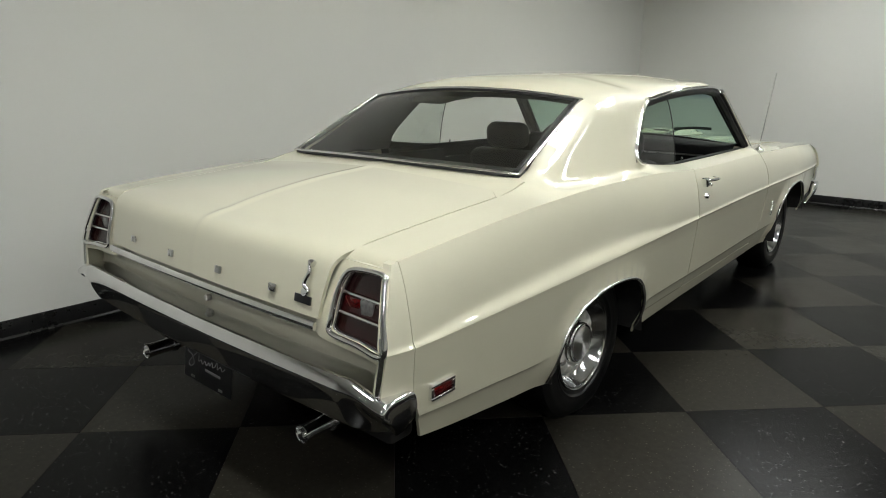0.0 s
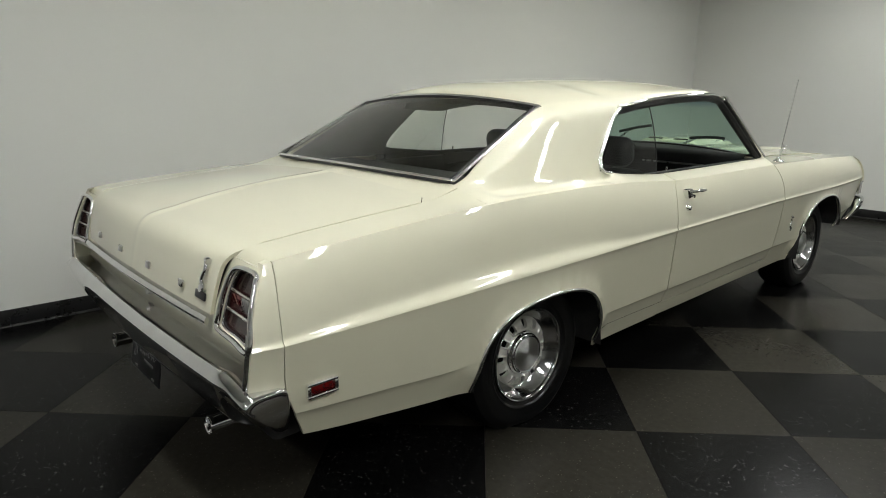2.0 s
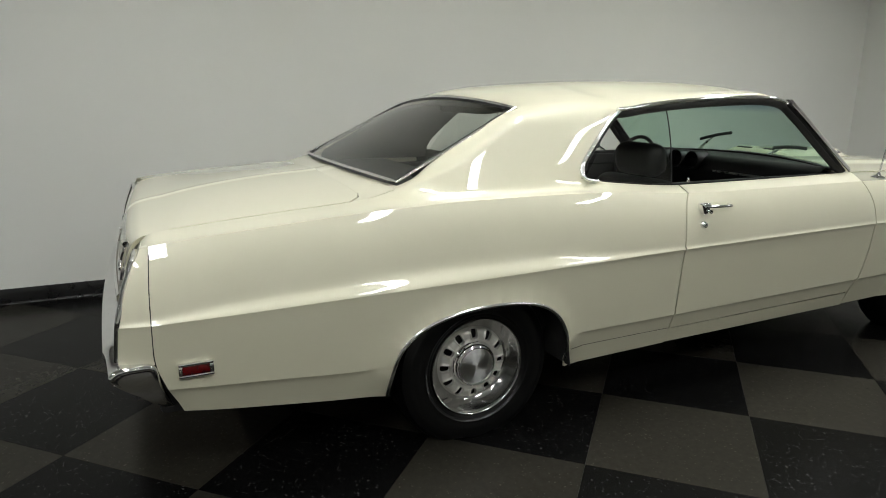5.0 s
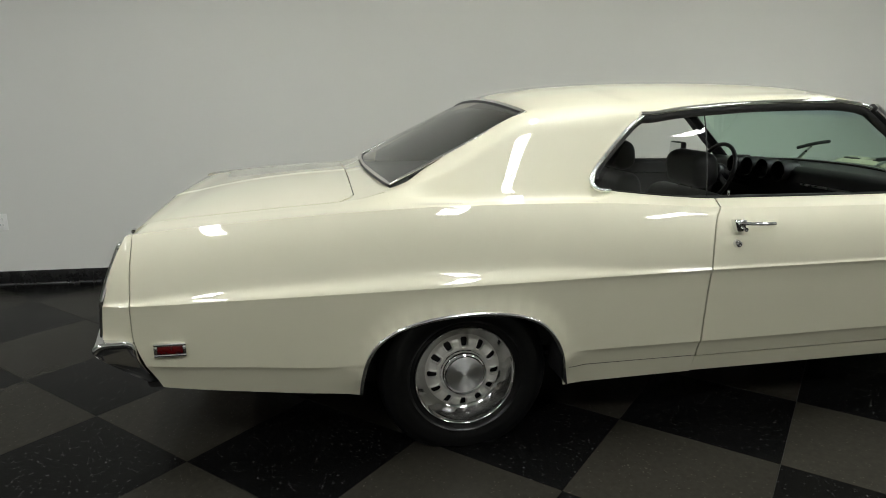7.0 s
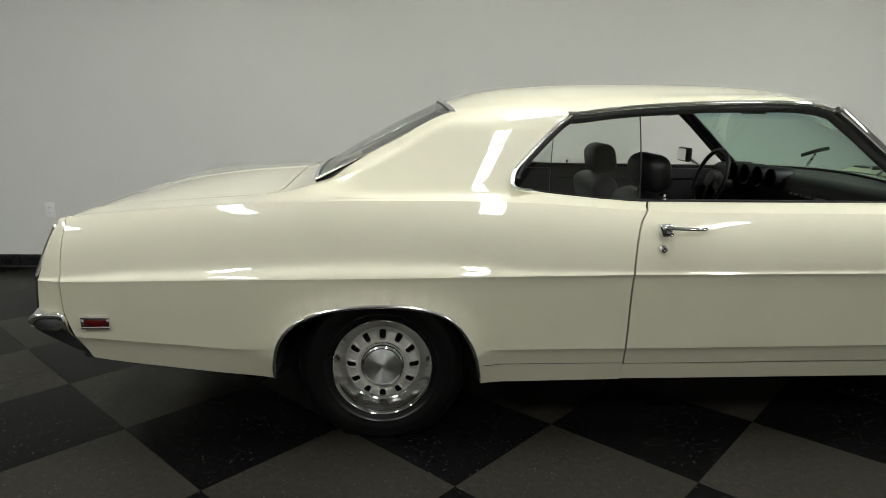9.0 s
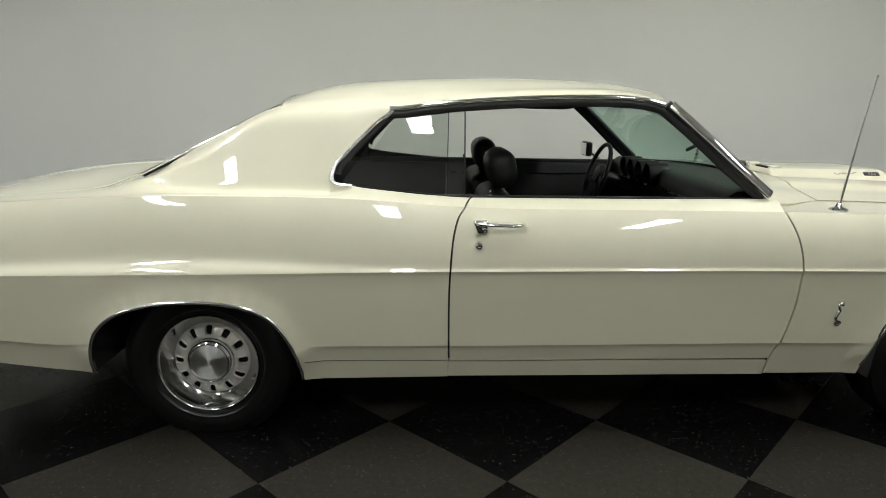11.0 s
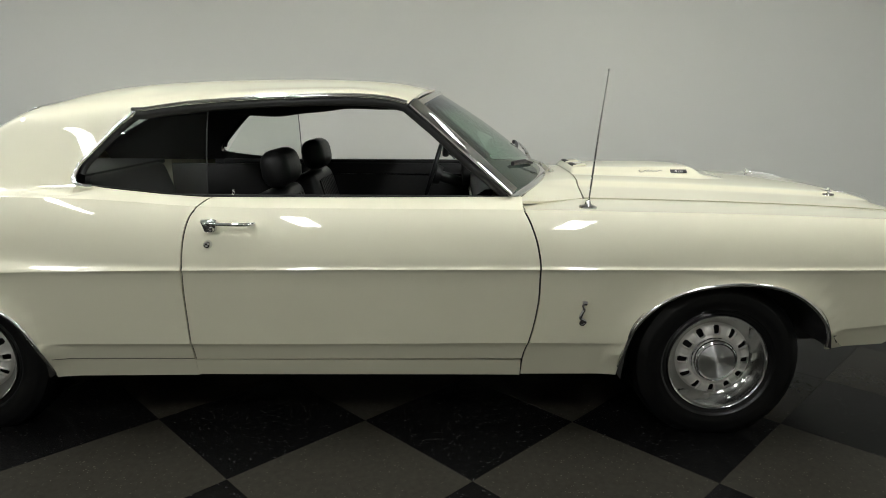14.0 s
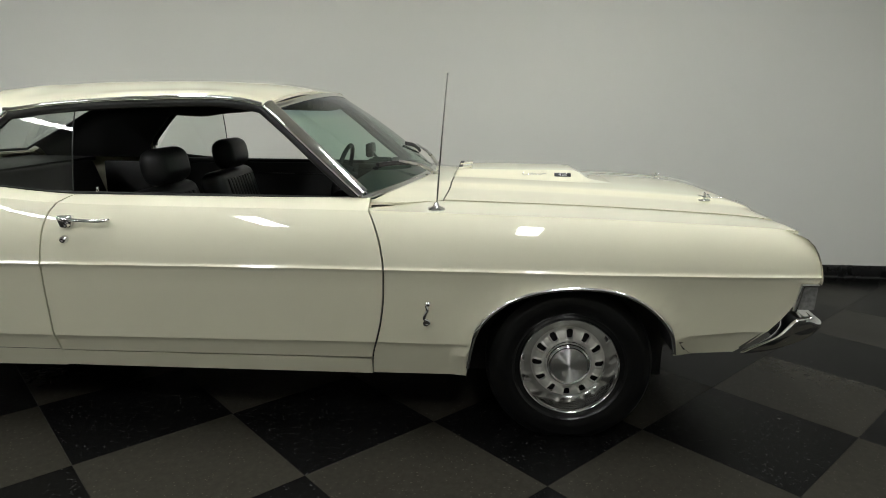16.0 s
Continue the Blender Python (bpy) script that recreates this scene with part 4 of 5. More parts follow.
def tail_lamp(sign):
    """Tall lamp in three tiers behind two bright bars, set back in a painted recess with a chrome surround."""
    o = new("tail_lamp")
    o.parent = car
    o["label"] = "tall red three-tier tail lamp in chrome"
    ring = [lamp_face(sign * a, b, 0.006) for a, b in LAMP_OUTLINE]
    loop = spline(ring, 66, closed=True)
    mid = sum(loop, Vector()) / len(loop)
    inset = lambda k, d: [mid.lerp(p, k) + Vector((0, d + 0.0 * p.x, 0)) + Vector((0, p.y - mid.lerp(p, k).y, 0)) for p in loop]  # noqa: E731
    part("surround", tube(loop, 0.0080, 8, closed=True, up=(0, -1, 0)), BRIGHT, o, "chrome lamp surround")
    a_, b_, c_, d_ = inset(1.0, 0.0), inset(0.975, 0.018), inset(0.955, 0.019), inset(0.95, 0.030)
    part("recess", sheet([[*a_, a_[0]], [*b_, b_[0]]]), PAINT, o, "cream painted recess wall", flip_to=lambda p: mid - p)
    part("inner_frame", tube(inset(0.965, 0.017), 0.0042, 8, closed=True, up=(0, -1, 0)), BRIGHT, o, "thin chrome frame")
    part("housing", sheet([[*b_, b_[0]], [*c_, c_[0]], [*d_, d_[0]]]), SEAM, o, "dark lamp housing", flip_to=lambda p: mid - p)
    bm = bmesh.new()
    bm.faces.new([bm.verts.new(p + Vector((0, -0.004, 0))) for p in d_])
    part("lens", bm, DARK_RED, o, "dark red lens", flip_to=lambda p: Vector((0, -1, 0)))
    c = lamp_face(sign * 0.818, 0.744, -0.020)
    part("reverse_lens", block(c.x - 0.026, c.x + 0.026, c.y - 0.004, c.y + 0.016, 0.722, 0.766, 0.005), CLEAR, o, "frosted reversing lamp")
    for x0, x1 in ((0.726, 0.788), (0.848, 0.892)):
        part("brake_lens", block(*sorted((sign * x0, sign * x1)), c.y + 0.001, c.y + 0.014, 0.724, 0.764, 0.004), RED, o, "bright red lens")
    for z in (0.718, 0.771):
        part("lamp_bar", tube([lamp_face(sign * 0.720, z, -0.014), lamp_face(sign * 0.906, z - 0.002, -0.014)], 0.0052, 8), BRIGHT, o, "bright cross bar")
    edge_line = [lamp_face(sign * lamp_outer(0.70), 0.70, 0.006), lamp_face(sign * lamp_outer(0.662), 0.662, 0.006)]
    edge_line += [Vector((sign * lamp_outer(z), EXT(z) - 0.004, z)) for z in (0.63, 0.60, 0.57, 0.552)]
    part("edge_moulding", tube(spline(edge_line, 40), 0.0078, 8), BRIGHT, o, "chrome edge moulding")


tail_lamp(1)
tail_lamp(-1)
# the painted end round each lamp
for sign in (1, -1):
    inner = spline([lamp_face(sign * a, b, -0.004) for a, b in LAMP_OUTLINE], 66, closed=True)
    outer = []
    for p in inner:
        z = min(max(0.735 + (p.z - 0.735) * 1.35, 0.54), 0.857)
        x = 0.815 + (abs(p.x) - 0.815) * 1.6
        x = min(max(x, LID_EDGE(z)), side_x(EXT(z), min(z, SHOULDER_Z(-2.66))) - 0.003)
        q = lamp_face(sign * x, z, -0.003)
        if abs(p.x) > 0.86:
            q.y = EXT(z) + 0.002
        outer.append(q)
    under = [q + Vector((-0.035 * sign if abs(q.x) < 0.76 else 0, 0.016, 0)) for q in outer]
    bm = sheet([[*inner, inner[0]], [*outer, outer[0]], [*under, under[0]]])
    part("lamp_panel", bm, PAINT, car, angle=60, flip_to=lambda p: Vector((0, -1, 0)))

# letters and emblems on the lid: plain chrome shapes
for lx in (-0.446, -0.143, 0.168, 0.455):
    yb = -2.667 + bow(lx) - 0.003
    part("letter_block", turned(block(-0.016, 0.016, -0.004, 0.004, -0.012, 0.012, 0.003), pose(lx, yb, 0.738, -10)), STEEL, lid, "small chrome letter")


def snake(o_parent, m, s, label):
    pts = [(0, 0, -0.036), (0.012, 0, -0.032), (0.010, 0, -0.024), (-0.004, 0, -0.016), (0.0, 0, 0.0), (0.006, 0, 0.014), (0.002, 0, 0.028), (0.006, 0, 0.036), (0.014, 0, 0.034)]
    line = [Vector(p) * s for p in spline(pts, 32)]
    tap = [0.9 + 0.7 * math.sin(math.pi * k / 32) ** 2 + (1.3 if k > 26 else 0) for k in range(33)]
    bm = tube(line, 0.0037 * s, 8, taper=tap, up=(0, -1, 0))
    lathe([(-0.003 * s, 0.0), (-0.003 * s, 0.010 * s), (0.003 * s, 0.010 * s), (0.003 * s, 0.0)], 16, (0.002 * s, 0, -0.031 * s), "y", bm=bm)
    part("emblem", turned(bm, m), CHROME, o_parent, label)


snake(lid, pose(0.600, -2.664, 0.792, -17), 1.25, "chrome curved emblem")
part("badge", turned(block(-0.036, 0.036, -0.003, 0.003, -0.012, 0.012, 0.002), pose(0.590, -2.674, 0.730, -12)), PLATE, lid, "small black badge")
for side, sign in ((fenders[0], 1), (fenders[1], -1)):
    snake(side, pose(sign * 0.934, 0.918, 0.530, 0, 0, 90 * sign), 1.15, "chrome curved emblem")

# ---- side details ----
for sign, door, quarter in ((1, doors[0], quarters[0]), (-1, doors[1], quarters[1])):
    h = new("door_handle")
    h.parent = door
    h["label"] = "chrome pull handle"
    h.location = (sign * (side_x(-0.46, 0.857) + 0.002), -0.46, 0.857)
    b = block(*sorted((-0.006 * sign, sign * 0.030)), -0.016, 0.044, -0.027, 0.021, 0.009, 3)
    for v in b.verts:
        k = (0.021 - v.co.z) / 0.048
        v.co.y += 0.016 * k if v.co.y < 0.01 else -0.006 * k
        v.co.x -= sign * 0.008 * max(0.0, v.co.y / 0.044) if v.co.x * sign > 0.01 else 0
    part("base", b, CHROME, h)
    part("grip", tube([(sign * 0.020, 0.004, 0.008), (sign * 0.034, 0.05, 0.007), (sign * 0.035, 0.12, 0.005), (sign * 0.028, 0.152, 0.004), (sign * 0.012, 0.166, 0.003), (sign * -0.004, 0.172, 0.003)], 0.0085, 10, 0.8), CHROME, h)
    part("push_button", turned(lathe([(0.0, 0.0), (0.012, 0.0), (0.016, 0.004), (0.016, 0.008), (0.0, 0.0085)], 16, (0, 0, 0), "x"), pose(sign * 0.022, 0.028, -0.014, 0, 0, 0 if sign > 0 else 180)), CHROME, h)
    part("lock", turned(lathe([(-0.004, 0.0), (0.014, 0.0), (0.016, 0.006), (0.014, 0.011), (0.006, 0.015), (-0.004, 0.016)], 24, (0, 0, 0), "x"), pose(sign * (side_x(-0.452, 0.787) + 0.002), -0.452, 0.787, 0, 0, 0 if sign > 0 else 180)), CHROME, door, "round chrome key lock")
    part("sill_seam", tube([Vector((sign * (side_x(y, 0.326) + 0.0004), y, 0.326)) for y in np.linspace(-1.095, -0.556, 16)], 0.0010, 6), SEAM, quarter, "thin sill seam")
    mk = new("side_marker")
    mk.parent = quarter
    mk["label"] = "red side marker in a chrome bezel"
    mx = side_x(-2.49, 0.508)
    mk.location = (sign * mx, -2.490, 0.508)
    b = bmesh.new()
    for y0, y1, z0, z1 in ((-0.050, 0.050, 0.014, 0.023), (-0.050, 0.050, -0.023, -0.014), (-0.050, -0.038, -0.014, 0.014), (0.038, 0.050, -0.014, 0.014)):
        block(*sorted((sign * -0.01, sign * 0.012)), y0, y1, z0, z1, 0.003, bm=b)
    part("bezel", b, BRIGHT, mk)
    part("lens", block(*sorted((sign * -0.01, sign * 0.006)), -0.038, 0.038, -0.014, 0.014, 0.002), RED, mk, "red lens")
    for arch in ARCHES:
        pts = [Vector((sign * (side_x(a, b_) + 0.005), a, b_ - 0.001)) for a, b_ in arch[1:-1]]
        for _ in range(6):
            pts = [pts[0]] + [(a + b * 2 + c) / 4 for a, b, c in zip(pts, pts[1:], pts[2:])] + [pts[-1]]
        part("wheel_arch_moulding", tube(spline(pts, 110), 0.0072, 10), BRIGHT, quarter if arch is ARCHES[0] else fenders[0 if sign > 0 else 1], "thin chrome wheel opening moulding")

# ---- wheels ----
def wheel(x, y, z, sign):
    o = new("wheel")
    o.parent = car
    o["label"] = "slotted steel wheel with chrome trim ring and black tyre"
    o.location = (x, y, z)
    o.rotation_euler = (0, 0, 0 if sign > 0 else math.pi)
    R = 0.328
    prof = [(-0.10, 0.20), (-0.112, 0.235), (-0.112, 0.275), (-0.095, 0.312), (-0.075, 0.325), (-0.04, R), (0.0, R + 0.001), (0.04, R), (0.072, 0.325), (0.093, 0.313), (0.107, 0.290), (0.1105, 0.280), (0.1105, 0.276), (0.1135, 0.262), (0.1125, 0.240), (0.108, 0.226), (0.1085, 0.223), (0.104, 0.2165), (0.100, 0.214), (0.094, 0.200), (0.086, 0.192), (0.03, 0.185), (-0.05, 0.185)]
    bm = lathe(prof, 72, closed=True)
    for v in bm.verts:
        low = -z
        if v.co.z < low:
            over = low - v.co.z
            v.co.z = low
            v.co.x *= 1 + 0.6 * over
    part("tyre", bm, RUBBER, o, "black rubber tyre", angle=28)
    part("trim_ring", lathe([(0.086, 0.199), (0.100, 0.197), (0.1035, 0.194), (0.101, 0.190), (0.094, 0.1885), (0.088, 0.185), (0.074, 0.176), (0.060, 0.166), (0.050, 0.158), (0.044, 0.151), (0.042, 0.146)], 96), RING, o, "polished chrome trim ring", angle=60)
    # slotted centre
    n, per = 12, 18
    rs = [0.150, 0.1455, 0.1415, 0.138, 0.134, 0.126, 0.118, 0.111, 0.107, 0.1035, 0.0985, 0.093, 0.088]
    hs = [0.040, 0.044, 0.052, 0.057, 0.061, 0.065, 0.068, 0.0685, 0.068, 0.066, 0.063, 0.060, 0.060]
    bm = bmesh.new()
    V = []
    for i, (r, h) in enumerate(zip(rs, hs)):
        ring = []
        for k in range(n * per):
            a = 2 * math.pi * (k - 8.5) / (n * per)
            q = k % per
            lip = 0.0035 if 2 <= i <= 9 and 4 <= q <= 13 else 0.0
            ring.append(bm.verts.new((h + lip, math.cos(a) * r, math.sin(a) * r)))
        V.append(ring)
    for i in range(len(rs) - 1):
        for k in range(n * per):
            q = k % per
            slot = (3 <= i <= 7 and 5 <= q <= 11) or (i in (2, 8) and 6 <= q <= 10)
            if not slot:
                bm.faces.new((V[i][k], V[i][(k + 1) % (n * per)], V[i + 1][(k + 1) % (n * per)], V[i + 1][k]))
    bm.normal_update()
    if sum(f.normal.x for f in bm.faces) < 0:
        bmesh.ops.reverse_faces(bm, faces=bm.faces)
    bm.normal_update()
    open_edges = [e for e in bm.edges if e.is_boundary]
    made = {}
    for e in open_edges:
        for v in e.verts:
            if v not in made:
                made[v] = bm.verts.new(v.co + Vector((-0.016, 0, 0)))
    for e in open_edges:
        l = e.link_loops[0]
        a, b = l.vert, l.link_loop_next.vert
        bm.faces.new((b, a, made[a], made[b]))
    part("slotted_disc", bm, ARGENT, o, "silver painted slotted disc", angle=40)
    part("brake_drum", lathe([(0.03, 0.0), (0.03, 0.172), (-0.06, 0.175)], 40), UNDER, o, "dark brake drum behind the slots")
    cap = part("hub_cap", lathe([(0.056, 0.096), (0.064, 0.094), (0.068, 0.090), (0.070, 0.088), (0.078, 0.087), (0.084, 0.084), (0.086, 0.081), (0.091, 0.080), (0.093, 0.077), (0.091, 0.074), (0.090, 0.071)], 64), CHROME, o, "stepped chrome hub cap", angle=40)
    part("cap_face", lathe([(0.090, 0.0725), (0.0925, 0.05), (0.094, 0.02), (0.0945, 0.001)], 64), BRUSHED, cap, "brushed metal cap face", angle=60)


for y, xw, zw in ((-1.478, 0.755, 0.290), (1.476, 0.745, 0.302)):
    wheel(xw, y, zw, 1)
    wheel(-xw, y, zw, -1)

# ---- underside ----
part("floor_pan", block(-0.78, 0.78, -1.02, 1.00, 0.24, 0.30, 0.02), UNDER, car, "black underbody")
part("floor_pan", block(-0.55, 0.55, -2.55, -1.02, 0.30, 0.36, 0.02), UNDER, car, "black underbody")
part("floor_pan", block(-0.55, 0.55, 1.00, 2.10, 0.30, 0.36, 0.02), UNDER, car, "black underbody")
part("rear_valance", block(-0.86, 0.86, -2.60, -2.50, 0.33, 0.52, 0.02), UNDER, car, "dark panel behind the bumper")
part("rear_axle", lathe([(-0.66, 0.045), (-0.15, 0.045), (-0.12, 0.11), (0, 0.13), (0.12, 0.11), (0.15, 0.045), (0.66, 0.045)], 20, (0, -1.473, 0.31)), UNDER, car)
part("front_crossmember", block(-0.62, 0.62, 1.40, 1.55, 0.22, 0.32, 0.02), UNDER, car)
part("fuel_tank", block(-0.40, 0.40, -2.48, -2.0, 0.24, 0.34, 0.03), UNDER, car)
for arch in ARCHES:
    for sign in (1, -1):
        rows = []
        for x in (0.94, 0.80, 0.60, 0.52):
            rows.append([Vector((sign * x, a + (0.0 if 0 < i < 44 else 0), b + 0.014)) for i, (a, b) in enumerate(arch)])
        bm = sheet(rows)
        mid = (arch[0][0] + arch[-1][0]) / 2
        c = bm.verts.new((sign * 0.52, mid, 0.26))
        bm.verts.ensure_lookup_table()
        last = [v for v in bm.verts if abs(abs(v.co.x) - 0.52) < 1e-4 and v is not c]
        for a, b in zip(last, last[1:]):
            bm.faces.new((a, b, c))
        # added black sheet in place of the dark under the car
        block(*sorted((sign * 0.50, sign * 0.52)), mid - 0.46, mid + 0.46, 0.14, 0.60, bm=bm)
        part("wheel_house", bm, UNDER, car, "black wheel housing", flip_to=lambda p: Vector((p.x, mid - p.y, 0.2 - p.z)))
for ex, ez in ((0.545, 0.284), (-0.482, 0.258)):
    e = new("exhaust_pipe")
    e.parent = car
    e["label"] = "chrome exhaust tip under the bumper"
    pipe = [(ex, -1.9, 0.27), (ex, -2.3, ez), (ex, -2.52, ez)]
    part("pipe", tube(pipe, 0.022, 16, up=(0, 0, 1)), UNDER, e)
    part("tip", lathe([(-2.48, 0.026), (-2.652, 0.0275), (-2.667, 0.0300), (-2.671, 0.0290), (-2.666, 0.0265), (-2.52, 0.024)], 28, (ex, 0, ez), "y"), CHROME, e, "chrome tip")
    part("clamp", lathe([(-2.545, 0.026), (-2.545, 0.033), (-2.56, 0.033), (-2.56, 0.027)], 24, (ex, 0, ez), "y"), CHROME, e)
    part("hanger", tube(spline([(ex - 0.02, -2.56, ez + 0.02), (ex - 0.03, -2.60, ez + 0.06), (ex - 0.02, -2.62, ez + 0.10)], 8), 0.007, 8), CHROME, e)
plate = new("licence_plate")
plate.parent = car
plate["label"] = "black dealer plate hung below the bumper"
plate_pose = pose(0.065, -2.698, 0.372, -8)
part("panel", turned(block(-0.152, 0.152, -0.003, 0.003, -0.076, 0.076, 0.004), plate_pose), PLATE, plate)
script = [(-0.115, 0.040), (-0.128, 0.022), (-0.100, 0.012), (-0.086, -0.014), (-0.110, -0.030), (-0.118, -0.014), (-0.060, 0.034), (-0.056, 0.002), (-0.040, 0.010), (-0.030, -0.002), (-0.016, 0.012), (-0.004, 0.000), (0.010, 0.014), (0.016, 0.004), (0.030, 0.020), (0.036, 0.004), (0.052, 0.014), (0.066, 0.038), (0.066, 0.006), (0.084, 0.020), (0.096, 0.008), (0.112, 0.020)]
part("print_script", turned(tube(spline([(a, -0.004, b) for a, b in script], 120), 0.0017, 6), plate_pose), MARK, plate, "thin grey handwriting-like print")
part("print_bar", turned(block(-0.01, 0.085, -0.0045, -0.002, -0.022, -0.014), plate_pose), MARK, plate, "small grey print")
for sx in (-0.09, 0.09):
    for sz in (-0.062, 0.062):
        part("screw", turned(block(sx - 0.012, sx + 0.012, -0.0055, -0.002, sz - 0.004, sz + 0.004, 0.001), plate_pose), STEEL, plate)

# ---- hood scoop, pins, antenna, wipers ----
SCOOP_H = smooth_curve([0.985, 1.0, 1.06, 1.27, 1.545, 1.562, 1.62, 1.72], [0.002, 0.024, 0.030, 0.037, 0.047, 0.043, 0.012, 0.0])
SCOOP_TOP = smooth_curve([0.98, 1.3, 1.55, 1.72], [0.185, 0.178, 0.165, 0.155])


def scoop_row(y):
    """Across the scoop: flat top, crisp edge, sloping side and a small fillet on the hood."""
    h, a = SCOOP_H(y), SCOOP_TOP(y)
    f = a + 0.055 - 0.02 * fade(1.55, 1.72, y)
    half = [(0.0, 1.0), (a * 0.5, 0.995), (a - 0.012, 0.965), (a - 0.003, 0.94), (a + 0.002, 0.91), (a + (f - a) * 0.5, 0.50), (f - 0.004, 0.10), (f + 0.004, 0.02), (f + 0.016, 0.0)]
    line = [(-x, k) for x, k in half[:0:-1]] + half
    return [top_point(x, y) + Vector((0, 0, 0.0015 + h * k)) for x, k in line]


def scoop_side(y, k):
    """A point on the scoop's sloping side, k from its top edge to its foot, just proud of it."""
    r = scoop_row(y)
    return r[-5].lerp(r[-3], k) + Vector((0.0015, 0, 0.0015))


rows = [scoop_row(y) for y in [0.985, 0.99, 0.995, 1.0, 1.01, 1.03, *np.linspace(1.06, 1.54, 18), 1.547, 1.553, 1.559, 1.566, *np.linspace(1.58, 1.72, 9)]]
scoop = part("hood_scoop", sheet(rows), PAINT, hood, "raised cream hood scoop with crisp edges", angle=34, flip_to=UP)
for sx in (-0.10, 0.10):
    z = top_point(sx, 1.02).z + SCOOP_H(1.02)
    lip = part("vent_lip", turned(block(-0.066, 0.066, -0.030, 0.032, -0.004, 0.006, 0.003), pose(sx, 1.034, z + 0.002, 6)), PAINT, scoop, "raised cream vent lip")
    part("vent_slot", turned(block(-0.056, 0.056, -0.0315, -0.012, 0.0, 0.0068, 0.001), pose(sx, 1.034, z + 0.002, 6)), SEAM, lip, "dark vent slot")
for sign in (1, -1):
    low, high = scoop_side(1.49, 1.0), scoop_side(1.49, 0.0)
    lean = math.degrees(math.atan2(low.x - high.x, high.z - low.z))
    c = scoop_side(1.49, 0.48)
    part("badge", turned(block(-0.001, 0.002, -0.038, 0.038, -0.0115, 0.0115, 0.001), pose(sign * c.x, c.y, c.z, 0, -lean * sign, 0)), PLATE, scoop, "small black engine badge")
    c = scoop_side(1.36, 0.5)
    strokes = [(-0.050, 0.008), (-0.056, 0.000), (-0.046, -0.008), (-0.034, -0.002), (-0.026, 0.004), (-0.018, -0.004), (-0.012, 0.010), (-0.008, -0.004), (0.002, 0.004), (0.008, -0.004), (0.018, 0.003), (0.026, -0.004), (0.036, 0.004), (0.052, 0.006)]
    part("script_bar", turned(tube(spline([(0, p, q) for p, q in strokes], 60), 0.0017, 6), pose(sign * c.x, c.y, c.z, 0, -lean * sign, 0) @ pose(0, 0, 0, 0, 0, 0 if sign > 0 else 180)), CHROME, scoop, "thin chrome script")
    curve = bpy.data.curves.new("number", "FONT")
    curve.body, curve.size, curve.extrude, curve.align_x, curve.align_y = "428", 0.026, 0.0006, "CENTER", "CENTER"
    tmp = bpy.data.objects.new("number", curve)
    scene.collection.objects.link(tmp)
    me = bpy.data.meshes.new_from_object(tmp.evaluated_get(bpy.context.evaluated_depsgraph_get()))
    bpy.data.objects.remove(tmp)
    ob = new("number", me)
    me.materials.append(STEEL)
    ob.parent = scoop
    c = scoop_side(1.49, 0.48)
    ob.matrix_basis = Matrix.Translation((sign * (c.x + 0.0022), c.y, c.z + 0.0012)) @ pose(0, 0, 0, 0, -lean * sign, 0) @ pose(0, 0, 0, 90, 0, 90 * sign)
    pin = new("hood_pin")
    pin.parent = hood
    pin["label"] = "chrome hood pin with lanyard"
    px, py = sign * 0.40, 2.075
    pz = top_point(px, py).z
    part("plate", lathe([(-0.002, 0), (-0.002, 0.026), (0.003, 0.024), (0.004, 0)], 24, (px, py, pz), "z"), CHROME, pin)
    part("post", lathe([(0.0, 0.006), (0.030, 0.006), (0.034, 0)], 12, (px, py, pz), "z"), CHROME, pin)
    part("clip", tube(spline([(px - 0.02, py - 0.02, pz + 0.016), (px + 0.02, py, pz + 0.016), (px + 0.028, py + 0.014, pz + 0.018), (px - 0.02, py + 0.018, pz + 0.02), (px - 0.024, py + 0.03, pz + 0.02)], 20), 0.0025, 6), CHROME, pin)
    part("lanyard", tube(spline([(px, py + 0.02, pz + 0.012), (px, py + 0.09, pz + 0.008), (px - sign * 0.02, py + 0.18, top_point(px, 2.25).z + 0.012), (px - sign * 0.05, py + 0.24, top_point(px, 2.31).z + 0.002)], 20), 0.0014, 5), STEEL, pin)
aer = new("antenna")
aer.parent = fenders[0]
aer["label"] = "tall chrome whip antenna"
ab = top_point(0.801, 0.946)
part("base", lathe([(-0.002, 0.0), (-0.002, 0.034), (0.005, 0.033), (0.008, 0.026), (0.013, 0.013), (0.026, 0.008), (0.030, 0.0)], 28, ab, "z"), CHROME, aer)
part("mast", tube([ab, ab + Vector((0.021, 0.019, 0.26)), ab + Vector((0.040, 0.039, 0.496))], 0.0042, 8, taper=[1, 0.8, 0.55]), BRIGHT, aer)
part("tip", lathe([(-0.004, 0), (-0.003, 0.004), (0.003, 0.004), (0.004, 0)], 10, ab + Vector((0.040, 0.039, 0.498)), "z"), CHROME, aer)
def on_glass(u, v, off=0.0):
    """A point over the windshield: u across, v down from its top."""
    p = front_top(0.69 * u).lerp(front_bottom(0.775 * u), v) + Vector((0, 0.012, 0.012)) * math.sin(math.pi * v)
    return p + Vector((0, 0.62, 0.78)) * off


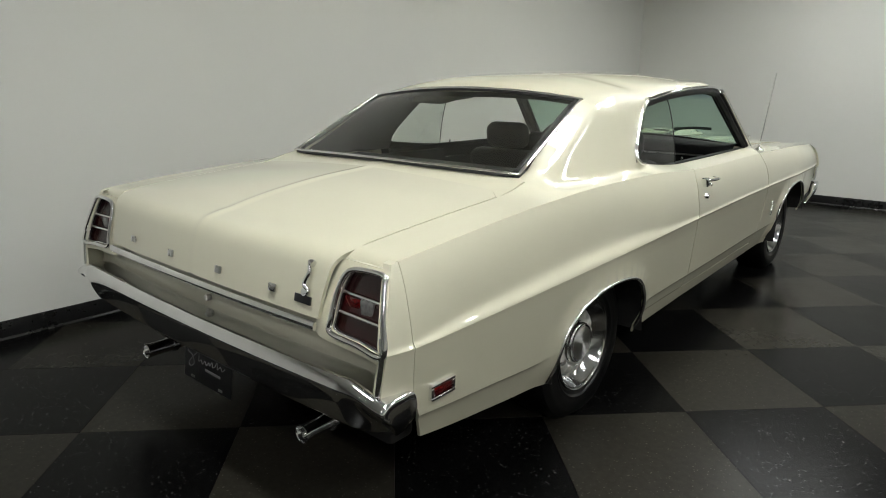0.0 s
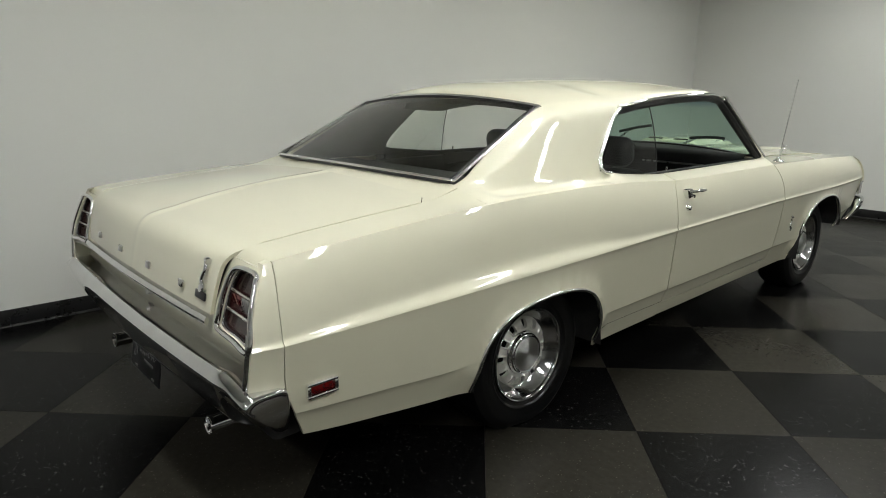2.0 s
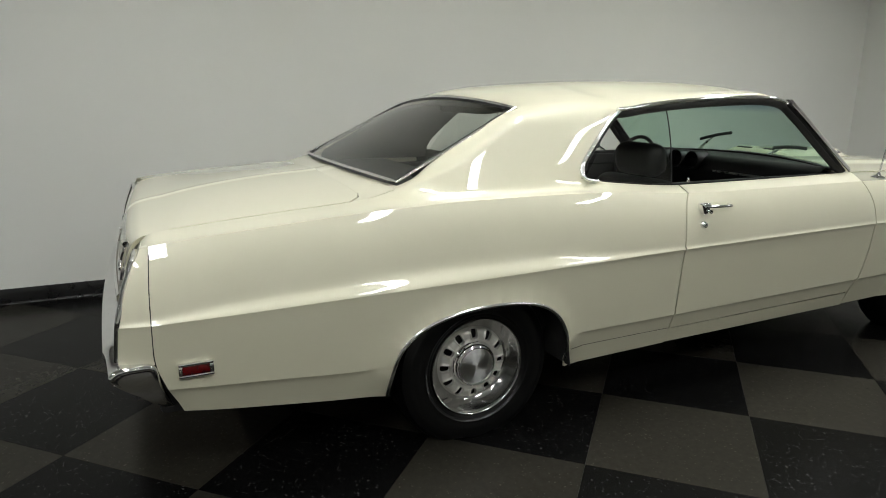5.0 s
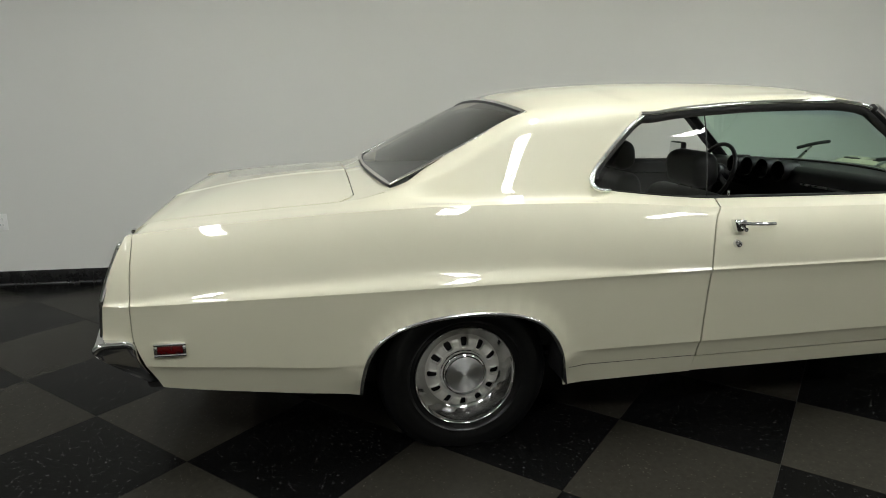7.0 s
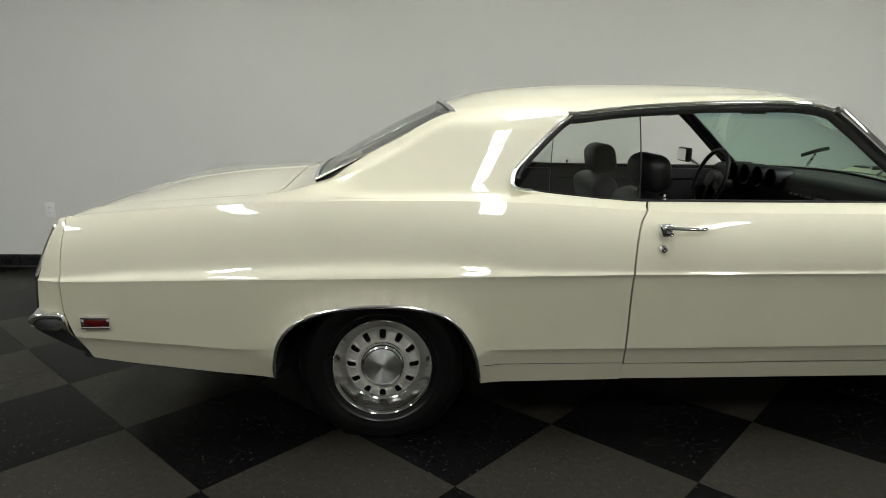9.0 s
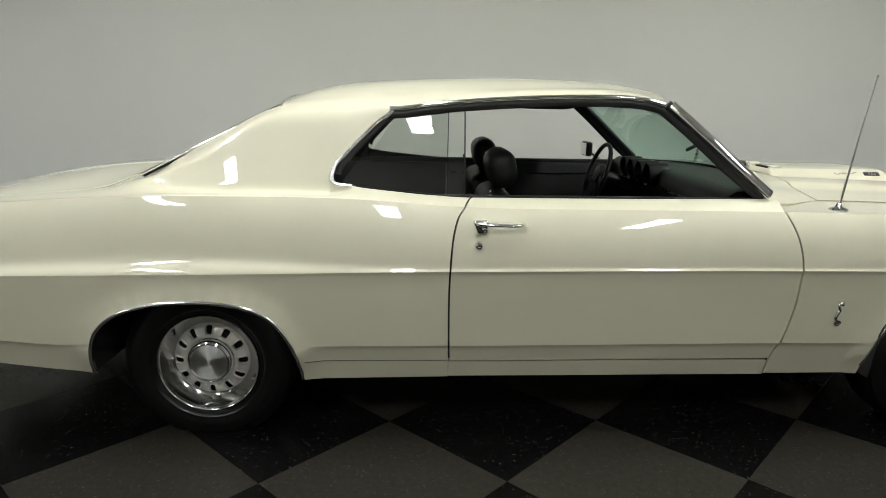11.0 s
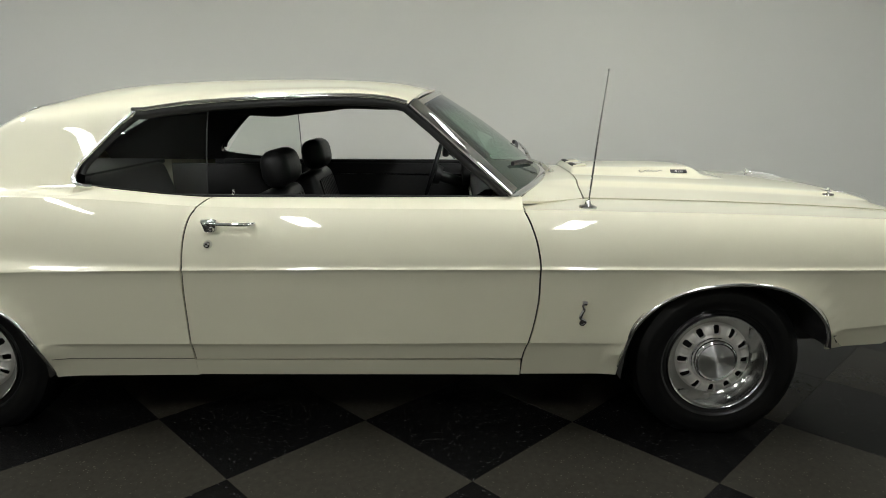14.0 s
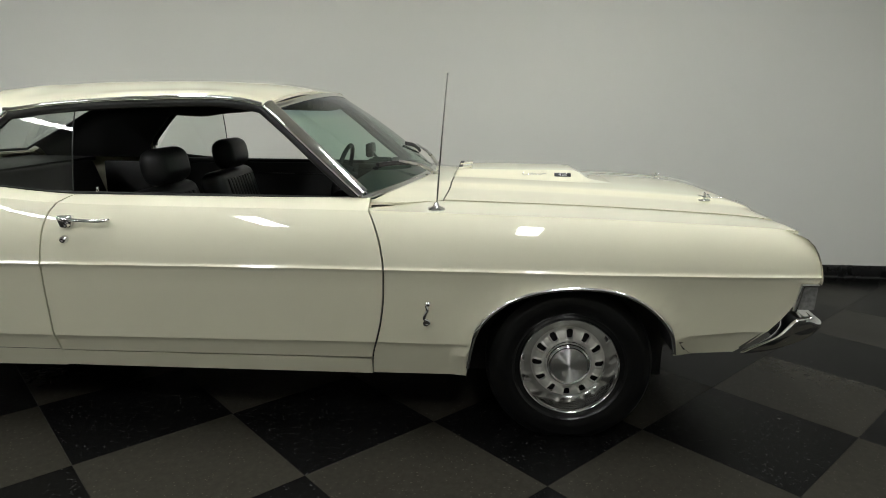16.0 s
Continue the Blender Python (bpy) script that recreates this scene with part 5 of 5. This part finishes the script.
for pivot, a, b in (((0.20, 0.97), (0.74, 0.79), (0.36, 0.88)), ((-0.46, 0.97), (0.02, 0.70), (-0.34, 0.83))):
    w = new("wiper")
    w.parent = windshield
    w["label"] = "black wiper with a metal arm"
    foot = on_glass(pivot[0], 1.06, 0.022)
    mid = on_glass((a[0] + b[0]) / 2, (a[1] + b[1]) / 2, 0.028)
    part("arm", tube(spline([foot, foot.lerp(mid, 0.5) + Vector((0, 0.008, 0.010)), mid], 10), 0.006, 8, taper=[1.9 - 0.11 * k for k in range(11)]), STEEL, w, "grey metal arm")
    part("blade", tube([on_glass(a[0] + (b[0] - a[0]) * k / 8, a[1] + (b[1] - a[1]) * k / 8, 0.010 + 0.006 * math.sin(math.pi * k / 8)) for k in range(9)], 0.008, 6, 1.3), TRIM, w, "black rubber blade")
    part("pivot", lathe([(-0.01, 0.014), (0.012, 0.013), (0.016, 0.0)], 16, foot, "z"), CHROME, w)

# outside mirror on the far door
mir = new("door_mirror")
mir.parent = doors[1]
mir["label"] = "rectangular chrome door mirror"
part("stalk", tube(spline([(-0.83, 0.46, 0.940), (-0.86, 0.44, 0.96), (-0.90, 0.41, 0.985)], 8), 0.010, 10), CHROME, mir)
# chrome shell coloured black, standing in for its reflection of the dark cabin
part("shell", block(-0.975, -0.825, 0.375, 0.415, 0.957, 1.046, 0.014, 3), TRIM, mir, "mirror shell, black for the dark its chrome reflects")
part("mirror_glass", block(-0.966, -0.834, 0.3725, 0.376, 0.965, 1.038, 0.001), CHROME, mir)

# ---- interior ----
def cushion(x0, x1, y0, y1, z0, z1, r=0.05):
    return block(x0, x1, y0, y1, z0, z1, r, 4)


def front_seat(x):
    s = new("front_seat")
    s.parent = car
    s["label"] = "black vinyl bucket seat with a headrest"
    part("seat_cushion", cushion(x - 0.26, x + 0.26, -0.25, 0.30, 0.42, 0.60, 0.06), VINYL, s)
    part("backrest", turned(cushion(-0.26, 0.26, -0.07, 0.07, 0.0, 0.46, 0.06), pose(x, -0.23, 0.48, 16)), VINYL, s)
    for k in range(9):
        rx = x - 0.16 + 0.04 * k
        part("rib", turned(block(-0.017, 0.017, 0.058, 0.078, 0.06, 0.40, 0.008), pose(rx, -0.23, 0.48, 16)), VINYL, s)
    part("headrest", turned(cushion(-0.150, 0.150, -0.062, 0.062, -0.084, 0.080, 0.058), pose(x, -0.318, 1.014, 10)), VINYL, s)
    for dx in (-0.05, 0.05):
        part("headrest_post", tube([(x + dx, -0.34, 0.90), (x + dx, -0.335, 0.97)], 0.006), CHROME, s)


front_seat(0.385)
front_seat(-0.37)
rs_ = new("rear_seat")
rs_.parent = car
rs_["label"] = "black vinyl rear bench seat"
part("seat_cushion", cushion(-0.62, 0.62, -1.20, -0.72, 0.42, 0.60), VINYL, rs_)
part("backrest", turned(cushion(-0.62, 0.62, -0.08, 0.08, 0, 0.46), pose(0, -1.20, 0.50, 20)), VINYL, rs_)
part("parcel_shelf", block(-0.66, 0.66, -1.76, -1.30, 0.93, 0.955, 0.006), VINYL, car, "black parcel shelf")
part("cabin_floor", block(-0.76, 0.76, -1.3, 0.95, 0.31, 0.33), VINYL, car, "black carpet")
part("rear_bulkhead", block(-0.74, 0.74, -1.78, -1.74, 0.33, 0.95), VINYL, car)
for sign, door, quarter in ((1, doors[0], quarters[0]), (-1, doors[1], quarters[1])):
    part("door_card", block(*sorted((sign * 0.755, sign * 0.792)), -0.50, 0.66, 0.36, 0.925, 0.008), VINYL, door, "black vinyl door card")
    part("arm_rest", block(*sorted((sign * 0.69, sign * 0.755)), -0.35, 0.25, 0.64, 0.70, 0.02), VINYL, door)
    part("trim_strip", block(*sorted((sign * 0.750, sign * 0.755)), -0.48, 0.62, 0.855, 0.861), CHROME, door, "thin chrome strip")
    part("sill_cap", block(*sorted((sign * 0.765, sign * 0.7935)), -0.98, 0.655, 0.915, 0.9465, 0.006), VINYL, door, "black sill cap")
    part("lock_knob", lathe([(0, 0.004), (0.012, 0.006), (0.022, 0.005), (0.024, 0)], 10, (sign * 0.785, -0.40, 0.944), "z"), CHROME, door)
    part("inner_quarter_trim", block(*sorted((sign * 0.74, sign * 0.782)), -1.30, -0.51, 0.36, 0.918, 0.008), VINYL, quarter, "black vinyl side panel")
    rows = [[Vector((sign * x, y, SILL_Z(y) + 0.004 if up else 0.90)) for y in np.linspace(-1.04, -0.51, 16)] for x, up in ((0.803, 1), (0.788, 1), (0.776, 0))]
    part("inner_sill", sheet(rows), VINYL, quarter, "black inner window sill", flip_to=lambda p: Vector((-p.x, 0, 1)))
    rows = []
    for w in np.linspace(0.08, 1, 12):
        y1 = -0.985
        for _ in range(4):
            y1 = QW(sail_point(y1, w).z)
        rows.append([Vector((sign * (q.x - 0.05), q.y, q.z - 0.01)) for q in (sail_point(-1.66 + (y1 + 0.01 + 1.66) * u, w) for u in np.linspace(0, 1, 12))])
    part("inner_sail_trim", sheet(rows), VINYL, car, "black inner roof pillar trim", flip_to=lambda p: Vector((-p.x, 0, 0)))
dash = new("dashboard")
dash.parent = car
dash["label"] = "black padded dashboard with round gauges"
rows = []
for x in np.linspace(-0.76, 0.76, 21):
    q = 1 - (x / 0.775) ** 2
    yf = 0.655 + 0.19 * q
    rows.append([Vector(p) for p in ((x, yf, 0.945 + 0.03 * q), (x, 0.62, 0.970), (x, 0.56, 0.968), (x, 0.525, 0.945), (x, 0.525, 0.86), (x, 0.56, 0.74), (x, 0.62, 0.62))])
part("dash_pad", sheet(rows), VINYL, dash, angle=60, flip_to=lambda p: Vector((0, -1, 0.6)))
part("dash_strip", block(0.10, 0.74, 0.513, 0.522, 0.882, 0.892), STEEL, dash)
for gx in (-0.44, -0.31, -0.18, -0.05):
    g = part("gauge_pod", lathe([(0.59, 0.056), (0.495, 0.058), (0.488, 0.054), (0.492, 0.048), (0.53, 0.044)], 28, (gx, 0, 0.940), "y"), VINYL, dash, "round hooded gauge")
    part("gauge_face", lathe([(0.532, 0.0), (0.532, 0.045)], 24, (gx, 0, 0.940), "y"), TRIM, g)
sw = new("steering_wheel")
sw.parent = car
sw["label"] = "black three-spoke steering wheel"
sm = pose(-0.37, 0.325, 0.905, 73, 0, 0)
ringp = [Vector((math.cos(a) * 0.166, math.sin(a) * 0.166, 0)) for a in np.linspace(0, 2 * math.pi, 48, endpoint=False)]
part("rim", turned(tube(ringp, 0.012, 10, closed=True), sm), VINYL, sw)
for a in (90 + 180, -25, 205):
    part("spoke", turned(block(0.03, 0.16, -0.016, 0.016, -0.012, -0.004, 0.003), sm @ pose(0, 0, 0, 0, 0, a)), VINYL, sw)
part("hub", turned(lathe([(-0.05, 0.05), (-0.02, 0.058), (0.005, 0.05), (0.012, 0.0)], 24, axis="z"), sm), VINYL, sw)
part("column", turned(tube([(0, 0, -0.05), (0, 0, -0.35)], 0.03, 12), sm), VINYL, sw)
part("console", block(-0.10, 0.10, -0.20, 0.50, 0.33, 0.56, 0.03), VINYL, car, "black centre console")
im = new("rear_view_mirror")
im.parent = windshield
part("mirror_body", block(-0.05, 0.17, 0.285, 0.31, 1.268, 1.314, 0.01, 3), TRIM, im)
part("mirror_arm", tube([(0.06, 0.30, 1.30), (0.06, 0.345, 1.325)], 0.007), CHROME, im)

# ---- floor tiles ----
TILE, STEP = 0.6096, 0.6096 / 2**0.5
TX, TY, TA = 0.772, -0.785, radians(45.3)


def tile_mesh(name, mat):
    s = TILE / 2 - 0.0006
    bm = block(-s, s, -s, s, -0.003, 0.0)
    me = bpy.data.meshes.new(name)
    bmesh.ops.bevel(bm, geom=[e for e in bm.edges if all(abs(v.co.z) < 1e-6 for v in e.verts)], offset=0.0009, segments=1, affect="EDGES")
    bm.to_mesh(me)
    bm.free()
    me.materials.append(mat)
    return me


def lay_tiles():
    """Tiles set cornerwise to the walls: those the camera passes are pieces, the far rest one mesh a colour."""
    floor = bpy.data.objects["floor"]
    meshes = [tile_mesh("tile", TILE_DARK), tile_mesh("tile", TILE_LIGHT)]
    rest = [bmesh.new(), bmesh.new()]
    ca, sa = math.cos(TA), math.sin(TA)
    count = 0
    for i in range(-36, 37):
        for j in range(-36, 37):
            u, v = (i + 0.5) * TILE, (j + 0.5) * TILE
            x, y = TX + ca * u - sa * v, TY + sa * u + ca * v
            h = TILE * 0.72
            if not (WX - h < x < EX + h and SY - h < y < WY + h):
                continue
            kind = (i + j) % 2
            inside = WX + h < x < EX - h and SY + h < y < WY - h
            if inside and x < 3.4 and y > -5.2:
                ob = new("tile", meshes[kind])
                ob.parent = floor
                ob.matrix_basis = Matrix.Translation((x, y, 0)) @ Matrix.Rotation(TA, 4, "Z")
                count += 1
            else:
                s = TILE / 2 - 0.0006
                quad = [Vector((x + ca * a - sa * b, y + sa * a + ca * b, 0)) for a, b in ((-s, -s), (s, -s), (s, s), (-s, s))]
                bm = rest[kind]
                top = [bm.verts.new(q) for q in quad]
                bm.faces.new(top)
    for k, bm in enumerate(rest):
        low, high = Vector((WX + 0.001, SY + 0.001, 0)), Vector((EX - 0.001, WY - 0.001, 0))
        for co, no in ((low, (-1, 0, 0)), (low, (0, -1, 0)), (high, (1, 0, 0)), (high, (0, 1, 0))):
            bmesh.ops.bisect_plane(bm, geom=bm.verts[:] + bm.edges[:] + bm.faces[:], plane_co=co, plane_no=no, clear_outer=True)
        geom = bmesh.ops.extrude_face_region(bm, geom=bm.faces[:])
        bmesh.ops.translate(bm, verts=[g for g in geom["geom"] if isinstance(g, bmesh.types.BMVert)], vec=(0, 0, -0.0028))
        bmesh.ops.recalc_face_normals(bm, faces=bm.faces)
        me = bpy.data.meshes.new("edge_tiles")
        bm.to_mesh(me)
        bm.free()
        me.materials.append((TILE_DARK, TILE_LIGHT)[k])
        ob = tagged(new("edge_tiles", me), kind="stuff")
        ob.parent = floor


lay_tiles()
